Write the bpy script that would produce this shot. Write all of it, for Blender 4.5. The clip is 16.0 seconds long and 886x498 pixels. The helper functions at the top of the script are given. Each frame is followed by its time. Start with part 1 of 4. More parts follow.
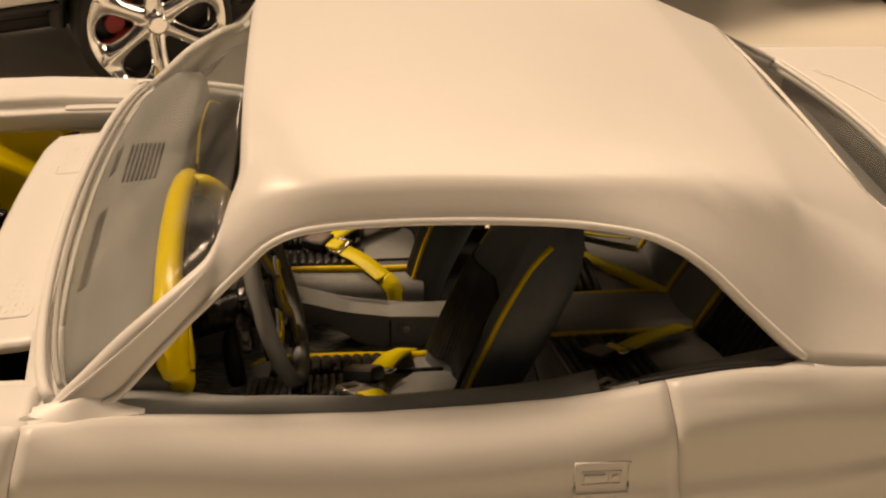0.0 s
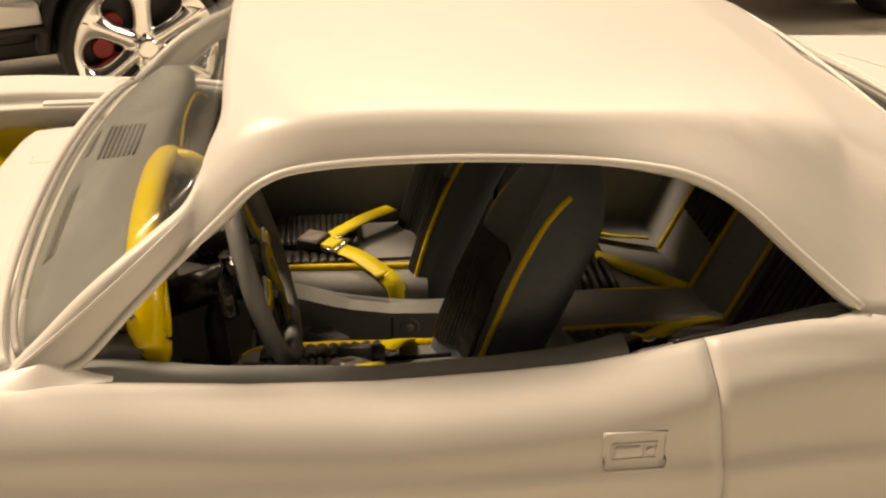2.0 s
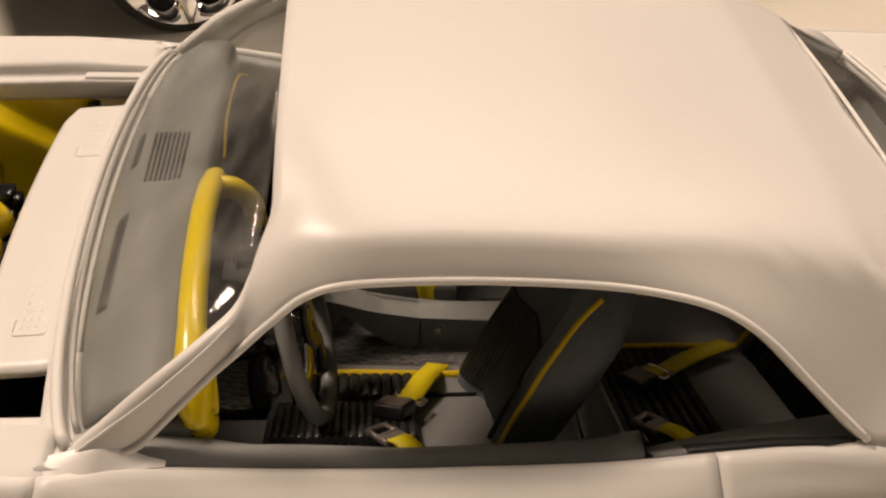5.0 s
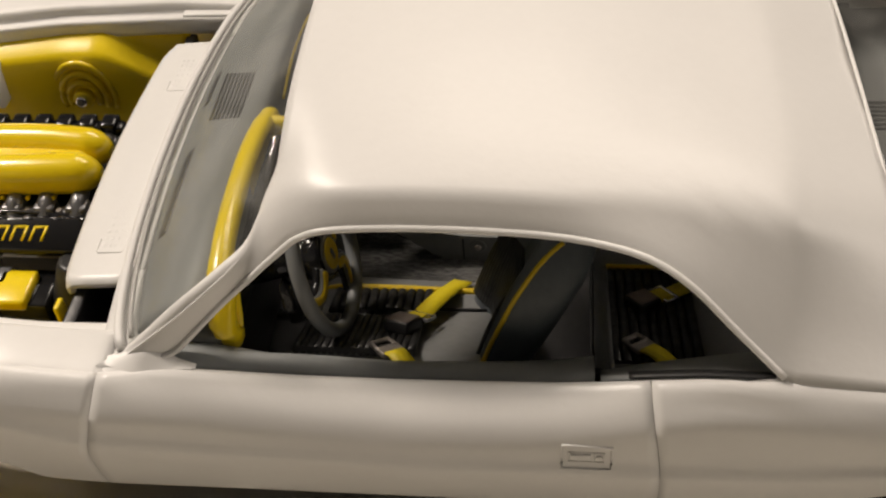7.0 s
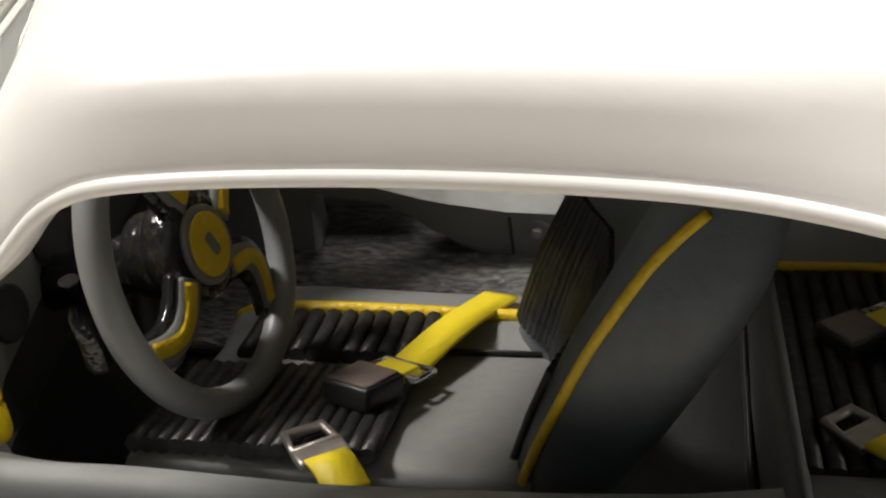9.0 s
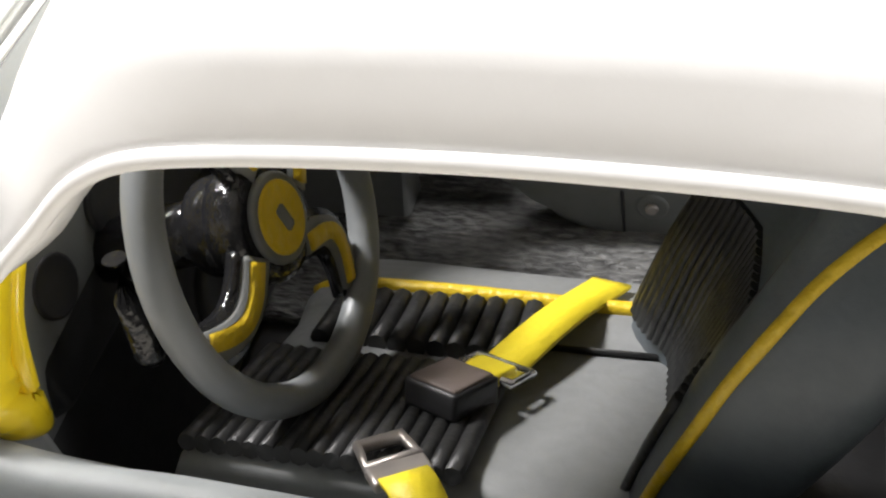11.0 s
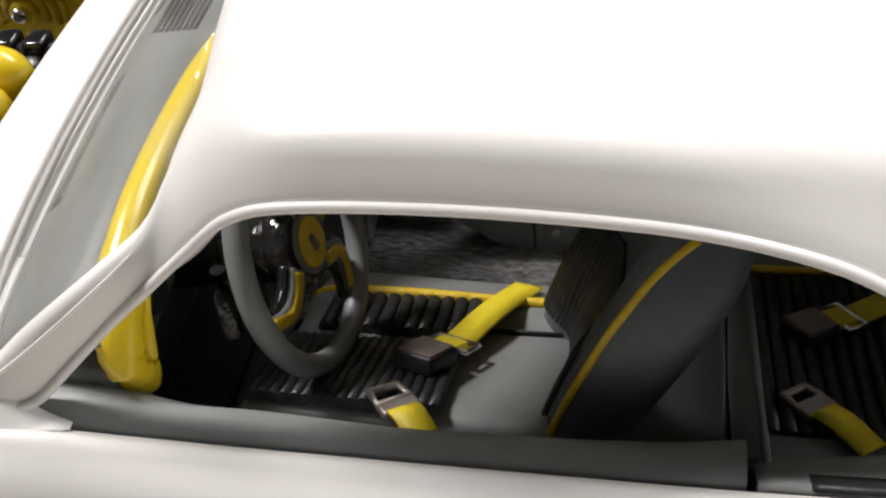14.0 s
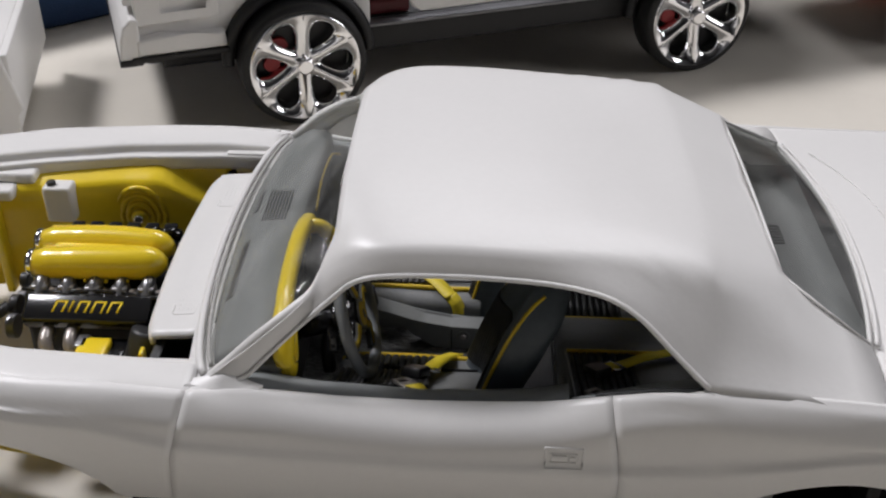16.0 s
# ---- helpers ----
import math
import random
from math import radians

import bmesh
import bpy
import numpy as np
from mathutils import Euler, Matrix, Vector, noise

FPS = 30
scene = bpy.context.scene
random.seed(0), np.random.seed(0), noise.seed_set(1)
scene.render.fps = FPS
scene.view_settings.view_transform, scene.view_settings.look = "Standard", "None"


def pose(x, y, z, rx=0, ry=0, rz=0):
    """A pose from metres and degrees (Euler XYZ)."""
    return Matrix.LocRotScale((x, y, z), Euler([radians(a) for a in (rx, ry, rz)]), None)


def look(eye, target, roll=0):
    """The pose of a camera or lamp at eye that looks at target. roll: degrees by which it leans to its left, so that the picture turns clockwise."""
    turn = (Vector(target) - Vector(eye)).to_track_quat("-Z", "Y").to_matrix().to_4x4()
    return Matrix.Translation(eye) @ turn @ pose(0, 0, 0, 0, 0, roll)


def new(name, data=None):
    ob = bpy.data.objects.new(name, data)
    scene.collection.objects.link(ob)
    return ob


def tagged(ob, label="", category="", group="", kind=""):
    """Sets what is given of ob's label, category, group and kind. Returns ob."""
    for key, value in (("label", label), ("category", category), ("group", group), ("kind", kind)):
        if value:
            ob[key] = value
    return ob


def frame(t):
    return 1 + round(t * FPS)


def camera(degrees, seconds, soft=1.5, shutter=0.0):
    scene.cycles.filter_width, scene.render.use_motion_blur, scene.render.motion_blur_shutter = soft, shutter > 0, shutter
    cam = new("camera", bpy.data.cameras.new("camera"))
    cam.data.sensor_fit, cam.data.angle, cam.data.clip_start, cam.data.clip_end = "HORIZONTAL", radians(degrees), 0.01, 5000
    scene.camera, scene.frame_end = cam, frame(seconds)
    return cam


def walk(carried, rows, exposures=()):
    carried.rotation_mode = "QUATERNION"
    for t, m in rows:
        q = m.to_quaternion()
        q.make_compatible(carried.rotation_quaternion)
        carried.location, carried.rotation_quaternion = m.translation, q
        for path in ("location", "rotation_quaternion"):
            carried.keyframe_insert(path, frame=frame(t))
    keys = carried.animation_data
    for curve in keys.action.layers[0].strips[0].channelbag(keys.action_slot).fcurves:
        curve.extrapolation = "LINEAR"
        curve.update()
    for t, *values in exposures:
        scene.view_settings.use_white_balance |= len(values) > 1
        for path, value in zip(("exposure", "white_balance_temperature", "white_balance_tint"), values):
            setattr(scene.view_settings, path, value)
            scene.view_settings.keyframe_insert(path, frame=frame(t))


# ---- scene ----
cam = camera(43.97, 16.0, soft=2.2)
U = 0.01  # lengths below are in centimetres of the model on its table

# seconds, eye, target, lean
PATH = [
    (0, (-0.352, -11.049, 9.408), (0.165, -6.814, 6.801), 1.45),
    (0.5, (0.006, -10.333, 8.420), (0.423, -6.019, 5.926), 0.41),
    (1, (-0.077, -10.226, 8.302), (0.356, -5.877, 5.873), 0.52),
    (1.5, (-0.125, -10.217, 8.078), (0.324, -5.816, 5.748), 0.59),
    (2, (-0.323, -10.688, 7.916), (0.200, -6.263, 5.648), 0.33),
    (2.5, (-0.517, -11.198, 7.831), (0.100, -6.729, 5.676), 0.74),
    (3, (-0.790, -11.031, 7.911), (-0.082, -6.549, 5.811), 1.21),
    (3.5, (-0.955, -10.775, 7.997), (-0.172, -6.303, 5.903), 1.65),
    (6, (0.689, -9.282, 11.220), (0.554, -5.764, 7.670), -0.35),
    (6.5, (1.436, -9.738, 10.990), (0.995, -6.242, 7.443), -4.35),
    (7, (1.603, -10.300, 11.749), (1.092, -6.786, 8.229), -4.77),
    (7.5, (1.674, -9.895, 11.396), (1.033, -6.398, 7.881), -6.06),
    (8, (1.669, -8.172, 9.451), (0.897, -4.703, 5.935), -7.70),
    (10.5, (1.198, -5.219, 6.675), (-0.054, -1.908, 3.144), -12.11),
    (11, (1.244, -5.193, 6.809), (-0.112, -2.010, 3.199), -12.95),
    (11.5, (1.291, -5.312, 6.908), (-0.138, -2.084, 3.367), -14.38),
    (12, (1.289, -5.420, 7.060), (-0.166, -2.190, 3.531), -14.83),
    (12.5, (1.296, -5.362, 7.116), (-0.111, -2.244, 3.469), -13.51),
    (13, (1.294, -5.490, 7.052), (-0.039, -2.318, 3.424), -13.94),
    (13.5, (1.363, -6.017, 7.545), (0.235, -2.744, 3.937), -11.44),
    (14, (1.411, -6.923, 8.619), (0.491, -3.575, 5.021), -8.18),
    (14.5, (1.404, -8.129, 9.978), (0.672, -4.744, 6.372), -5.60),
    (15, (1.387, -10.759, 12.106), (0.934, -7.218, 8.605), -2.64),
    (15.5, (0.865, -13.493, 13.424), (0.693, -9.545, 10.360), 1.13),
    (16, (0.781, -14.454, 12.567), (0.619, -10.262, 9.847), 0.44),
]
walk(cam, [(t, look([v * U for v in e], [v * U for v in g], r)) for t, e, g, r in PATH],
     exposures=[(0, -0.38, 11500, 24), (0.5, -0.16, 11300, 21), (1.5, 0.06, 10700, 18), (2.5, 0.12, 9800, 20), (3.5, 0.06, 9100, 24), (6, -0.48, 8250, 21), (6.5, -0.35, 7800, 18), (7, -0.32, 7350, 15), (8, -0.14, 7050, 13),
                (10.5, 1.25, 6200, 12), (11.2, 1.2, 6250, 12), (12, 1.0, 6550, 13), (12.5, 0.82, 6600, 13), (13.2, 0.92, 6700, 14), (14.2, 0.12, 6250, 14), (15, -0.28, 6100, 14), (15.5, -0.42, 6050, 14), (16, -0.45, 6000, 15)])


# ---- light ----
world = bpy.data.worlds.new("room_air")
scene.world = world
world.use_nodes = True
world.node_tree.nodes["Background"].inputs[0].default_value = (0.84, 0.93, 1.1, 1)
world.node_tree.nodes["Background"].inputs[1].default_value = 0.08


def area_lamp(name, eye, aim, sx, sy, watts, colour):
    d = bpy.data.lights.new(name, "AREA")
    d.shape, d.size, d.size_y, d.energy, d.color = "RECTANGLE", sx, sy, watts, colour
    ob = new(name, d)
    ob.matrix_world = look(eye, aim)
    return ob


area_lamp("unseen_lamp", (-0.90, 0.42, 1.30), (0, 0, 0), 0.28, 0.28, 26, (1.0, 0.96, 0.90))
area_lamp("unseen_lamp", (-0.75, -0.95, 0.95), (0, 0, 0), 0.4, 0.4, 0.25, (1.0, 0.96, 0.90))
# broad fill added behind to lift the table and the cabin
area_lamp("unseen_lamp", (0.3, 1.3, 1.6), (0, 0.1, 0), 1.2, 0.5, 19, (1.0, 0.96, 0.90))
# low fill added at the right to brighten the truck's facing panels
area_lamp("unseen_lamp", (1.8, 0.0, 0.85), (0, 0.05, 0), 0.8, 0.6, 12, (1.0, 0.96, 0.90))


# ---- materials ----
def material(name, colour, rough=0.5, metal=0.0, vary=0.04, scale=900.0, bump=0.02, coat=0.0, coarse=60.0, stretch=1.0, span=(0.6, 1.4)):
    m = bpy.data.materials.new(name)
    m.use_nodes = True
    nt = m.node_tree
    b = nt.nodes["Principled BSDF"]
    b.inputs["Roughness"].default_value = rough
    b.inputs["Metallic"].default_value = metal
    b.inputs["Coat Weight"].default_value = coat
    b.inputs["Coat Roughness"].default_value = 0.12
    co = nt.nodes.new("ShaderNodeTexCoord")
    fine = nt.nodes.new("ShaderNodeTexNoise")
    fine.inputs["Scale"].default_value = scale
    fine.inputs["Detail"].default_value = 4
    big = nt.nodes.new("ShaderNodeTexNoise")
    big.inputs["Scale"].default_value = coarse
    lay = nt.nodes.new("ShaderNodeMapping")
    lay.inputs["Scale"].default_value = (stretch, 1, 1)
    nt.links.new(co.outputs["Object"], lay.inputs["Vector"])
    nt.links.new(lay.outputs[0], fine.inputs["Vector"])
    nt.links.new(co.outputs["Object"], big.inputs["Vector"])
    add = nt.nodes.new("ShaderNodeMath")
    add.operation = "ADD"
    nt.links.new(fine.outputs[0], add.inputs[0])
    nt.links.new(big.outputs[0], add.inputs[1])
    ramp = nt.nodes.new("ShaderNodeMapRange")
    ramp.inputs[1].default_value, ramp.inputs[2].default_value = span
    ramp.inputs[3].default_value, ramp.inputs[4].default_value = 1 - vary, 1 + vary
    nt.links.new(add.outputs[0], ramp.inputs[0])
    mul = nt.nodes.new("ShaderNodeVectorMath")
    mul.operation = "SCALE"
    mul.inputs[0].default_value = colour
    nt.links.new(ramp.outputs[0], mul.inputs["Scale"])
    nt.links.new(mul.outputs[0], b.inputs["Base Color"])
    if bump:
        bm = nt.nodes.new("ShaderNodeBump")
        bm.inputs["Strength"].default_value = min(1.0, bump * 10)
        bm.inputs["Distance"].default_value = 0.0006
        nt.links.new(fine.outputs[0], bm.inputs["Height"])
        nt.links.new(bm.outputs[0], b.inputs["Normal"])
    return m


WHITE = material("white_styrene", (0.78, 0.77, 0.75), 0.38, vary=0.015, bump=0.004)
WHEELGREY = material("grey_rim_paint", (0.20, 0.21, 0.215), 0.42, vary=0.12, scale=500, bump=0.012)
GREY = material("grey_vinyl_paint", (0.18, 0.187, 0.183), 0.5, vary=0.1, bump=0.01)
# the interior grey again, lightened for the light on the door tops
LITGREY = material("lit_grey_paint", (0.27, 0.285, 0.285), 0.45, vary=0.08, scale=700, bump=0.008)
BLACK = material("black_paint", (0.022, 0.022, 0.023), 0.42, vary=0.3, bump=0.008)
YELLOW = material("yellow_enamel", (0.88, 0.65, 0.014), 0.28, vary=0.04, bump=0.0, coat=0.5)
TABLE = material("table_top", (0.70, 0.66, 0.58), 0.55, vary=0.04, scale=120, bump=0.01, coarse=9)
CHROME = material("chrome_plating", (0.85, 0.85, 0.86), 0.08, 1.0, vary=0.02, bump=0)
TYRE = material("tyre_rubber", (0.012, 0.012, 0.012), 0.6, vary=0.2)
BLUE = material("blue_cloth", (0.02, 0.05, 0.13), 0.8, vary=0.1, bump=0.05)
PLEAT = material("black_vinyl_pleats", (0.022, 0.022, 0.022), 0.46, vary=0.4, scale=500, bump=0.05)
SEATGREY = material("grey_seat_paint", (0.18, 0.185, 0.185), 0.55, vary=0.10, scale=1200, bump=0.012)
TRIMYEL = material("yellow_trim_paint", (0.66, 0.46, 0.012), 0.45, vary=0.12, scale=1500, bump=0.04)
STRAP = material("yellow_strap", (0.70, 0.56, 0.02), 0.5, vary=0.06, scale=1500, bump=0.02)
STEEL = material("dull_steel_paint", (0.34, 0.31, 0.29), 0.35, 0.6, vary=0.1)
BUCKLE = material("taupe_buckle", (0.17, 0.135, 0.12), 0.5, vary=0.08)
CARPET = material("black_carpet", (0.115, 0.115, 0.112), 0.5, vary=0.75, scale=2400, bump=0.1, stretch=0.35, span=(0.8, 1.3))
GUNMETAL = material("gunmetal", (0.24, 0.24, 0.25), 0.36, 0.7, vary=0.2)
GLOSSBLACK = material("gloss_black_enamel", (0.012, 0.012, 0.013), 0.16, vary=0.1, bump=0.0)
# blue-grey backrest paint, darkened for the shade on the seat side
SLATESHADE = material("slate_shaded_seat", (0.082, 0.098, 0.110), 0.5, vary=0.14, scale=1000, bump=0.012)
CHIPPED = material("chipped_gloss_black", (0.014, 0.014, 0.015), 0.14, vary=0.5, scale=600, bump=0.07)
SATIN = material("satin_black_plastic", (0.007, 0.007, 0.008), 0.5, vary=0.1, bump=0.0)
RED = material("red_caliper", (0.28, 0.01, 0.012), 0.4)
ORANGE = material("rust_orange_paint", (0.30, 0.075, 0.03), 0.4)
WALL = material("wall_paint", (0.34, 0.34, 0.34), 0.8, vary=0.03, scale=40, bump=0.01, coarse=3)
GLASS = bpy.data.materials.new("clear_glazing")
GLASS.use_nodes = True
gt = GLASS.node_tree
gt.nodes.clear()
g_out, g_mix, g_haze = (gt.nodes.new("ShaderNode" + k) for k in ("OutputMaterial", "MixShader", "MixShader"))
g_clear, g_gloss, g_veil = (gt.nodes.new("ShaderNodeBsdf" + k) for k in ("Transparent", "Glossy", "Diffuse"))
g_noise, g_map, g_co = (gt.nodes.new("ShaderNode" + k) for k in ("TexNoise", "MapRange", "TexCoord"))
g_clear.inputs[0].default_value = (0.93, 0.94, 0.93, 1)
g_gloss.inputs["Roughness"].default_value = 0.06
# pale noisy film: smears, plus a painted veil for the room's reflections
g_veil.inputs[0].default_value = (0.55, 0.55, 0.53, 1)
g_mix.inputs[0].default_value = 0.035
g_noise.inputs["Scale"].default_value = 90
g_noise.inputs["Detail"].default_value = 6
g_noise.inputs["Distortion"].default_value = 1.2
g_map.inputs[1].default_value, g_map.inputs[2].default_value, g_map.inputs[3].default_value, g_map.inputs[4].default_value = 0.4, 0.75, 0.03, 0.15
for p_, q_ in ((g_co.outputs["Object"], g_noise.inputs["Vector"]), (g_noise.outputs[0], g_map.inputs[0]), (g_map.outputs[0], g_haze.inputs[0]), (g_clear.outputs[0], g_haze.inputs[1]),
               (g_veil.outputs[0], g_haze.inputs[2]), (g_haze.outputs[0], g_mix.inputs[1]), (g_gloss.outputs[0], g_mix.inputs[2]), (g_mix.outputs[0], g_out.inputs[0])):
    gt.links.new(p_, q_)


# ---- building helpers ----
def part(name, bm, mat, parent=None, label="", smooth=True, solid=0.0, bevel=0.0):
    """Links a bmesh given in centimetres as one mesh object."""
    if parent and "model_car" in (parent.name, parent.parent.name if parent.parent else ""):
        for v in bm.verts:
            v.co.y *= 0.945 if v.co.y > 0 else 1.0
    bmesh.ops.scale(bm, vec=(U, U, U), verts=bm.verts)
    bmesh.ops.recalc_face_normals(bm, faces=bm.faces)
    me = bpy.data.meshes.new(name)
    bm.to_mesh(me)
    bm.free()
    for p in me.polygons:
        p.use_smooth = smooth and len(p.vertices) <= 4
    me.materials.append(mat)
    ob = new(name, me)
    if parent:
        ob.parent = parent
    if label:
        ob["label"] = label
    if solid:
        s = ob.modifiers.new("thickness", "SOLIDIFY")
        s.thickness, s.offset = solid * U, -1
    if bevel:
        s = ob.modifiers.new("edges", "BEVEL")
        s.width, s.segments, s.limit_method = bevel * U, 2, "ANGLE"
    return ob


def thing(name, label, category, group="", kind="", at=(0, 0, 0), turn=0):
    ob = new(name)
    ob.empty_display_size = 0.01
    ob.matrix_world = pose(at[0] * U, at[1] * U, at[2] * U, 0, 0, turn)
    return tagged(ob, label, category, group, kind)


def catmull(pts, n):
    """n points along a smooth line through pts, evenly by length."""
    p = np.array(pts, float)
    if len(p) == 2:
        p = np.array([p[0], (p[0] + p[1]) / 2, p[1]])
    q = np.vstack([2 * p[0] - p[1], p, 2 * p[-1] - p[-2]])
    out = []
    for i in range(1, len(q) - 2):
        for t in np.linspace(0, 1, 12, endpoint=False):
            a, b, c, d = q[i - 1], q[i], q[i + 1], q[i + 2]
            out.append(0.5 * (2 * b + (c - a) * t + (2 * a - 5 * b + 4 * c - d) * t * t + (3 * b - a - 3 * c + d) * t ** 3))
    out.append(q[-2])
    out = np.array(out)
    s = np.concatenate([[0], np.cumsum(np.linalg.norm(np.diff(out, axis=0), axis=1))])
    u = np.linspace(0, s[-1], n)
    return np.stack([np.interp(u, s, out[:, k]) for k in range(out.shape[1])], 1)


def sheet(rows, flip=False):
    """A grid of quads through rows of points."""
    bm = bmesh.new()
    vs = [[bm.verts.new(tuple(p)) for p in r] for r in rows]
    for a, b in zip(vs[:-1], vs[1:]):
        for i in range(len(a) - 1):
            bm.faces.new((a[i], a[i + 1], b[i + 1], b[i]))
    return bm


def mirrored(rows):
    return [[(p[0], -p[1], p[2]) for p in r] for r in rows]


def block(x0, x1, y0, y1, z0, z1, bev=0.05, seg=2):
    bm = bmesh.new()
    bmesh.ops.create_cube(bm, size=1)
    bmesh.ops.scale(bm, vec=(x1 - x0, y1 - y0, z1 - z0), verts=bm.verts)
    bmesh.ops.translate(bm, vec=((x0 + x1) / 2, (y0 + y1) / 2, (z0 + z1) / 2), verts=bm.verts)
    if bev:
        bmesh.ops.bevel(bm, geom=bm.edges[:], offset=bev, segments=seg, affect="EDGES", profile=0.6)
    return bm


def tube(pts, r, n=10, closed=False, squash=1.0):
    """A round bar through pts; r a radius or one per point."""
    p = np.array(pts, float)
    rr = np.broadcast_to(r, (len(p),))
    bm = bmesh.new()
    rings = []
    for i in range(len(p)):
        if closed:
            d = p[(i + 1) % len(p)] - p[i - 1]
        else:
            d = p[min(i + 1, len(p) - 1)] - p[max(i - 1, 0)]
        d /= np.linalg.norm(d)
        up = np.array((0, 0, 1.0)) if abs(d[2]) < 0.985 else np.array((0, 1.0, 0))
        a = np.cross(d, up)
        a /= np.linalg.norm(a)
        b = np.cross(a, d)
        rings.append([bm.verts.new(tuple(p[i] + rr[i] * (math.cos(w) * a + squash * math.sin(w) * b)))
                      for w in np.linspace(0, 2 * math.pi, n, endpoint=False)])
    for i in range(len(rings) if closed else len(rings) - 1):
        r0, r1 = rings[i], rings[(i + 1) % len(rings)]
        for k in range(n):
            bm.faces.new((r0[k], r0[(k + 1) % n], r1[(k + 1) % n], r1[k]))
    if not closed:
        bm.faces.new(rings[0])
        bm.faces.new(rings[-1][::-1])
    return bm


def bm_join(a, b):
    me = bpy.data.meshes.new("tmp")
    b.to_mesh(me)
    b.free()
    a.from_mesh(me)
    bpy.data.meshes.remove(me)
    return a


def ribbon(pts, width, thick=0.03, across=(0, 0, 1), twist=None):
    """A flat strap through pts; across: the way its width lies."""
    p = catmull(pts, 24)
    bm = bmesh.new()
    rows = []
    for i in range(len(p)):
        d = p[min(i + 1, len(p) - 1)] - p[max(i - 1, 0)]
        d /= np.linalg.norm(d)
        w = np.array(across, float)
        w -= d * (w @ d)
        w /= np.linalg.norm(w)
        n = np.cross(d, w)
        rows.append([bm.verts.new(tuple(p[i] + a * width / 2 * w + b * thick / 2 * n)) for a, b in ((-1, -1), (1, -1), (1, 1), (-1, 1))])
    for r0, r1 in zip(rows[:-1], rows[1:]):
        for k in range(4):
            bm.faces.new((r0[k], r0[(k + 1) % 4], r1[(k + 1) % 4], r1[k]))
    bm.faces.new(rows[0])
    bm.faces.new(rows[-1][::-1])
    return bm


def prism(poly, y0, y1, bev=0.04):
    """A solid with the outline poly (x, z) from y0 to y1."""
    bm = bmesh.new()
    lo = [bm.verts.new((x, y0, z)) for x, z in poly]
    hi = [bm.verts.new((x, y1, z)) for x, z in poly]
    bm.faces.new(lo)
    bm.faces.new(hi[::-1])
    for k in range(len(poly)):
        j = (k + 1) % len(poly)
        bm.faces.new((lo[k], hi[k], hi[j], lo[j]))
    if bev:
        bmesh.ops.bevel(bm, geom=bm.edges[:], offset=bev, segments=2, affect="EDGES", profile=0.6)
    return bm


def drum(c, axis, r, depth, seg=32, r2=None, bev=0.0):
    bm = bmesh.new()
    bmesh.ops.create_cone(bm, segments=seg, radius1=r, radius2=r if r2 is None else r2, depth=depth, cap_ends=True)
    if bev:
        rim = [e for e in bm.edges if len(e.link_faces) == 2 and any(len(f.verts) > 4 for f in e.link_faces)]
        bmesh.ops.bevel(bm, geom=rim, offset=bev, segments=2, affect="EDGES", profile=0.6)
    q = Vector((0, 0, 1)).rotation_difference(Vector(axis).normalized())
    bmesh.ops.transform(bm, matrix=Matrix.Translation(c) @ q.to_matrix().to_4x4(), verts=bm.verts)
    return bm


def at_pose(bm, m):
    bmesh.ops.transform(bm, matrix=m, verts=bm.verts)
    return bm


# ---- table and room ----
TZ = 0.38
tagged(part("table_top", block(-75, 75, -60, 80, TZ - 2.5, TZ, 0.3), TABLE), "pale beige laminated table top with faint marks", "table", kind="structure")
tagged(part("floor", block(-260, 260, -260, 260, -77, -75, 0), WALL), "plain grey room floor under the table", "floor", kind="structure")
tagged(part("ceiling", block(-260, 260, -260, 260, 190, 194, 0), WALL), "plain white room ceiling", "ceiling", kind="structure")
for nm, q in (("wall_north", (-260, 260, 260, 266)), ("wall_south", (-260, 260, -266, -260)), ("wall_east", (260, 266, -260, 260)), ("wall_west", (-266, -260, -260, 260))):
    tagged(part(nm, block(q[0], q[1], q[2], q[3], -75, 190, 0), WALL), "plain pale painted room wall", "wall", kind="structure")
speck = thing("paint_speck", "tiny dark paint speck on the table top", "speck", at=(-5.1, -4.35, TZ))
part("crumb", drum((0, 0, 0.015), (0, 0, 1), 0.03, 0.03, 8), BLACK, speck)

# ---- white model coupe ----
car = thing("model_car", "unpainted white plastic model coupe with yellow and grey interior", "model car")

NS = 37  # points of a half profile
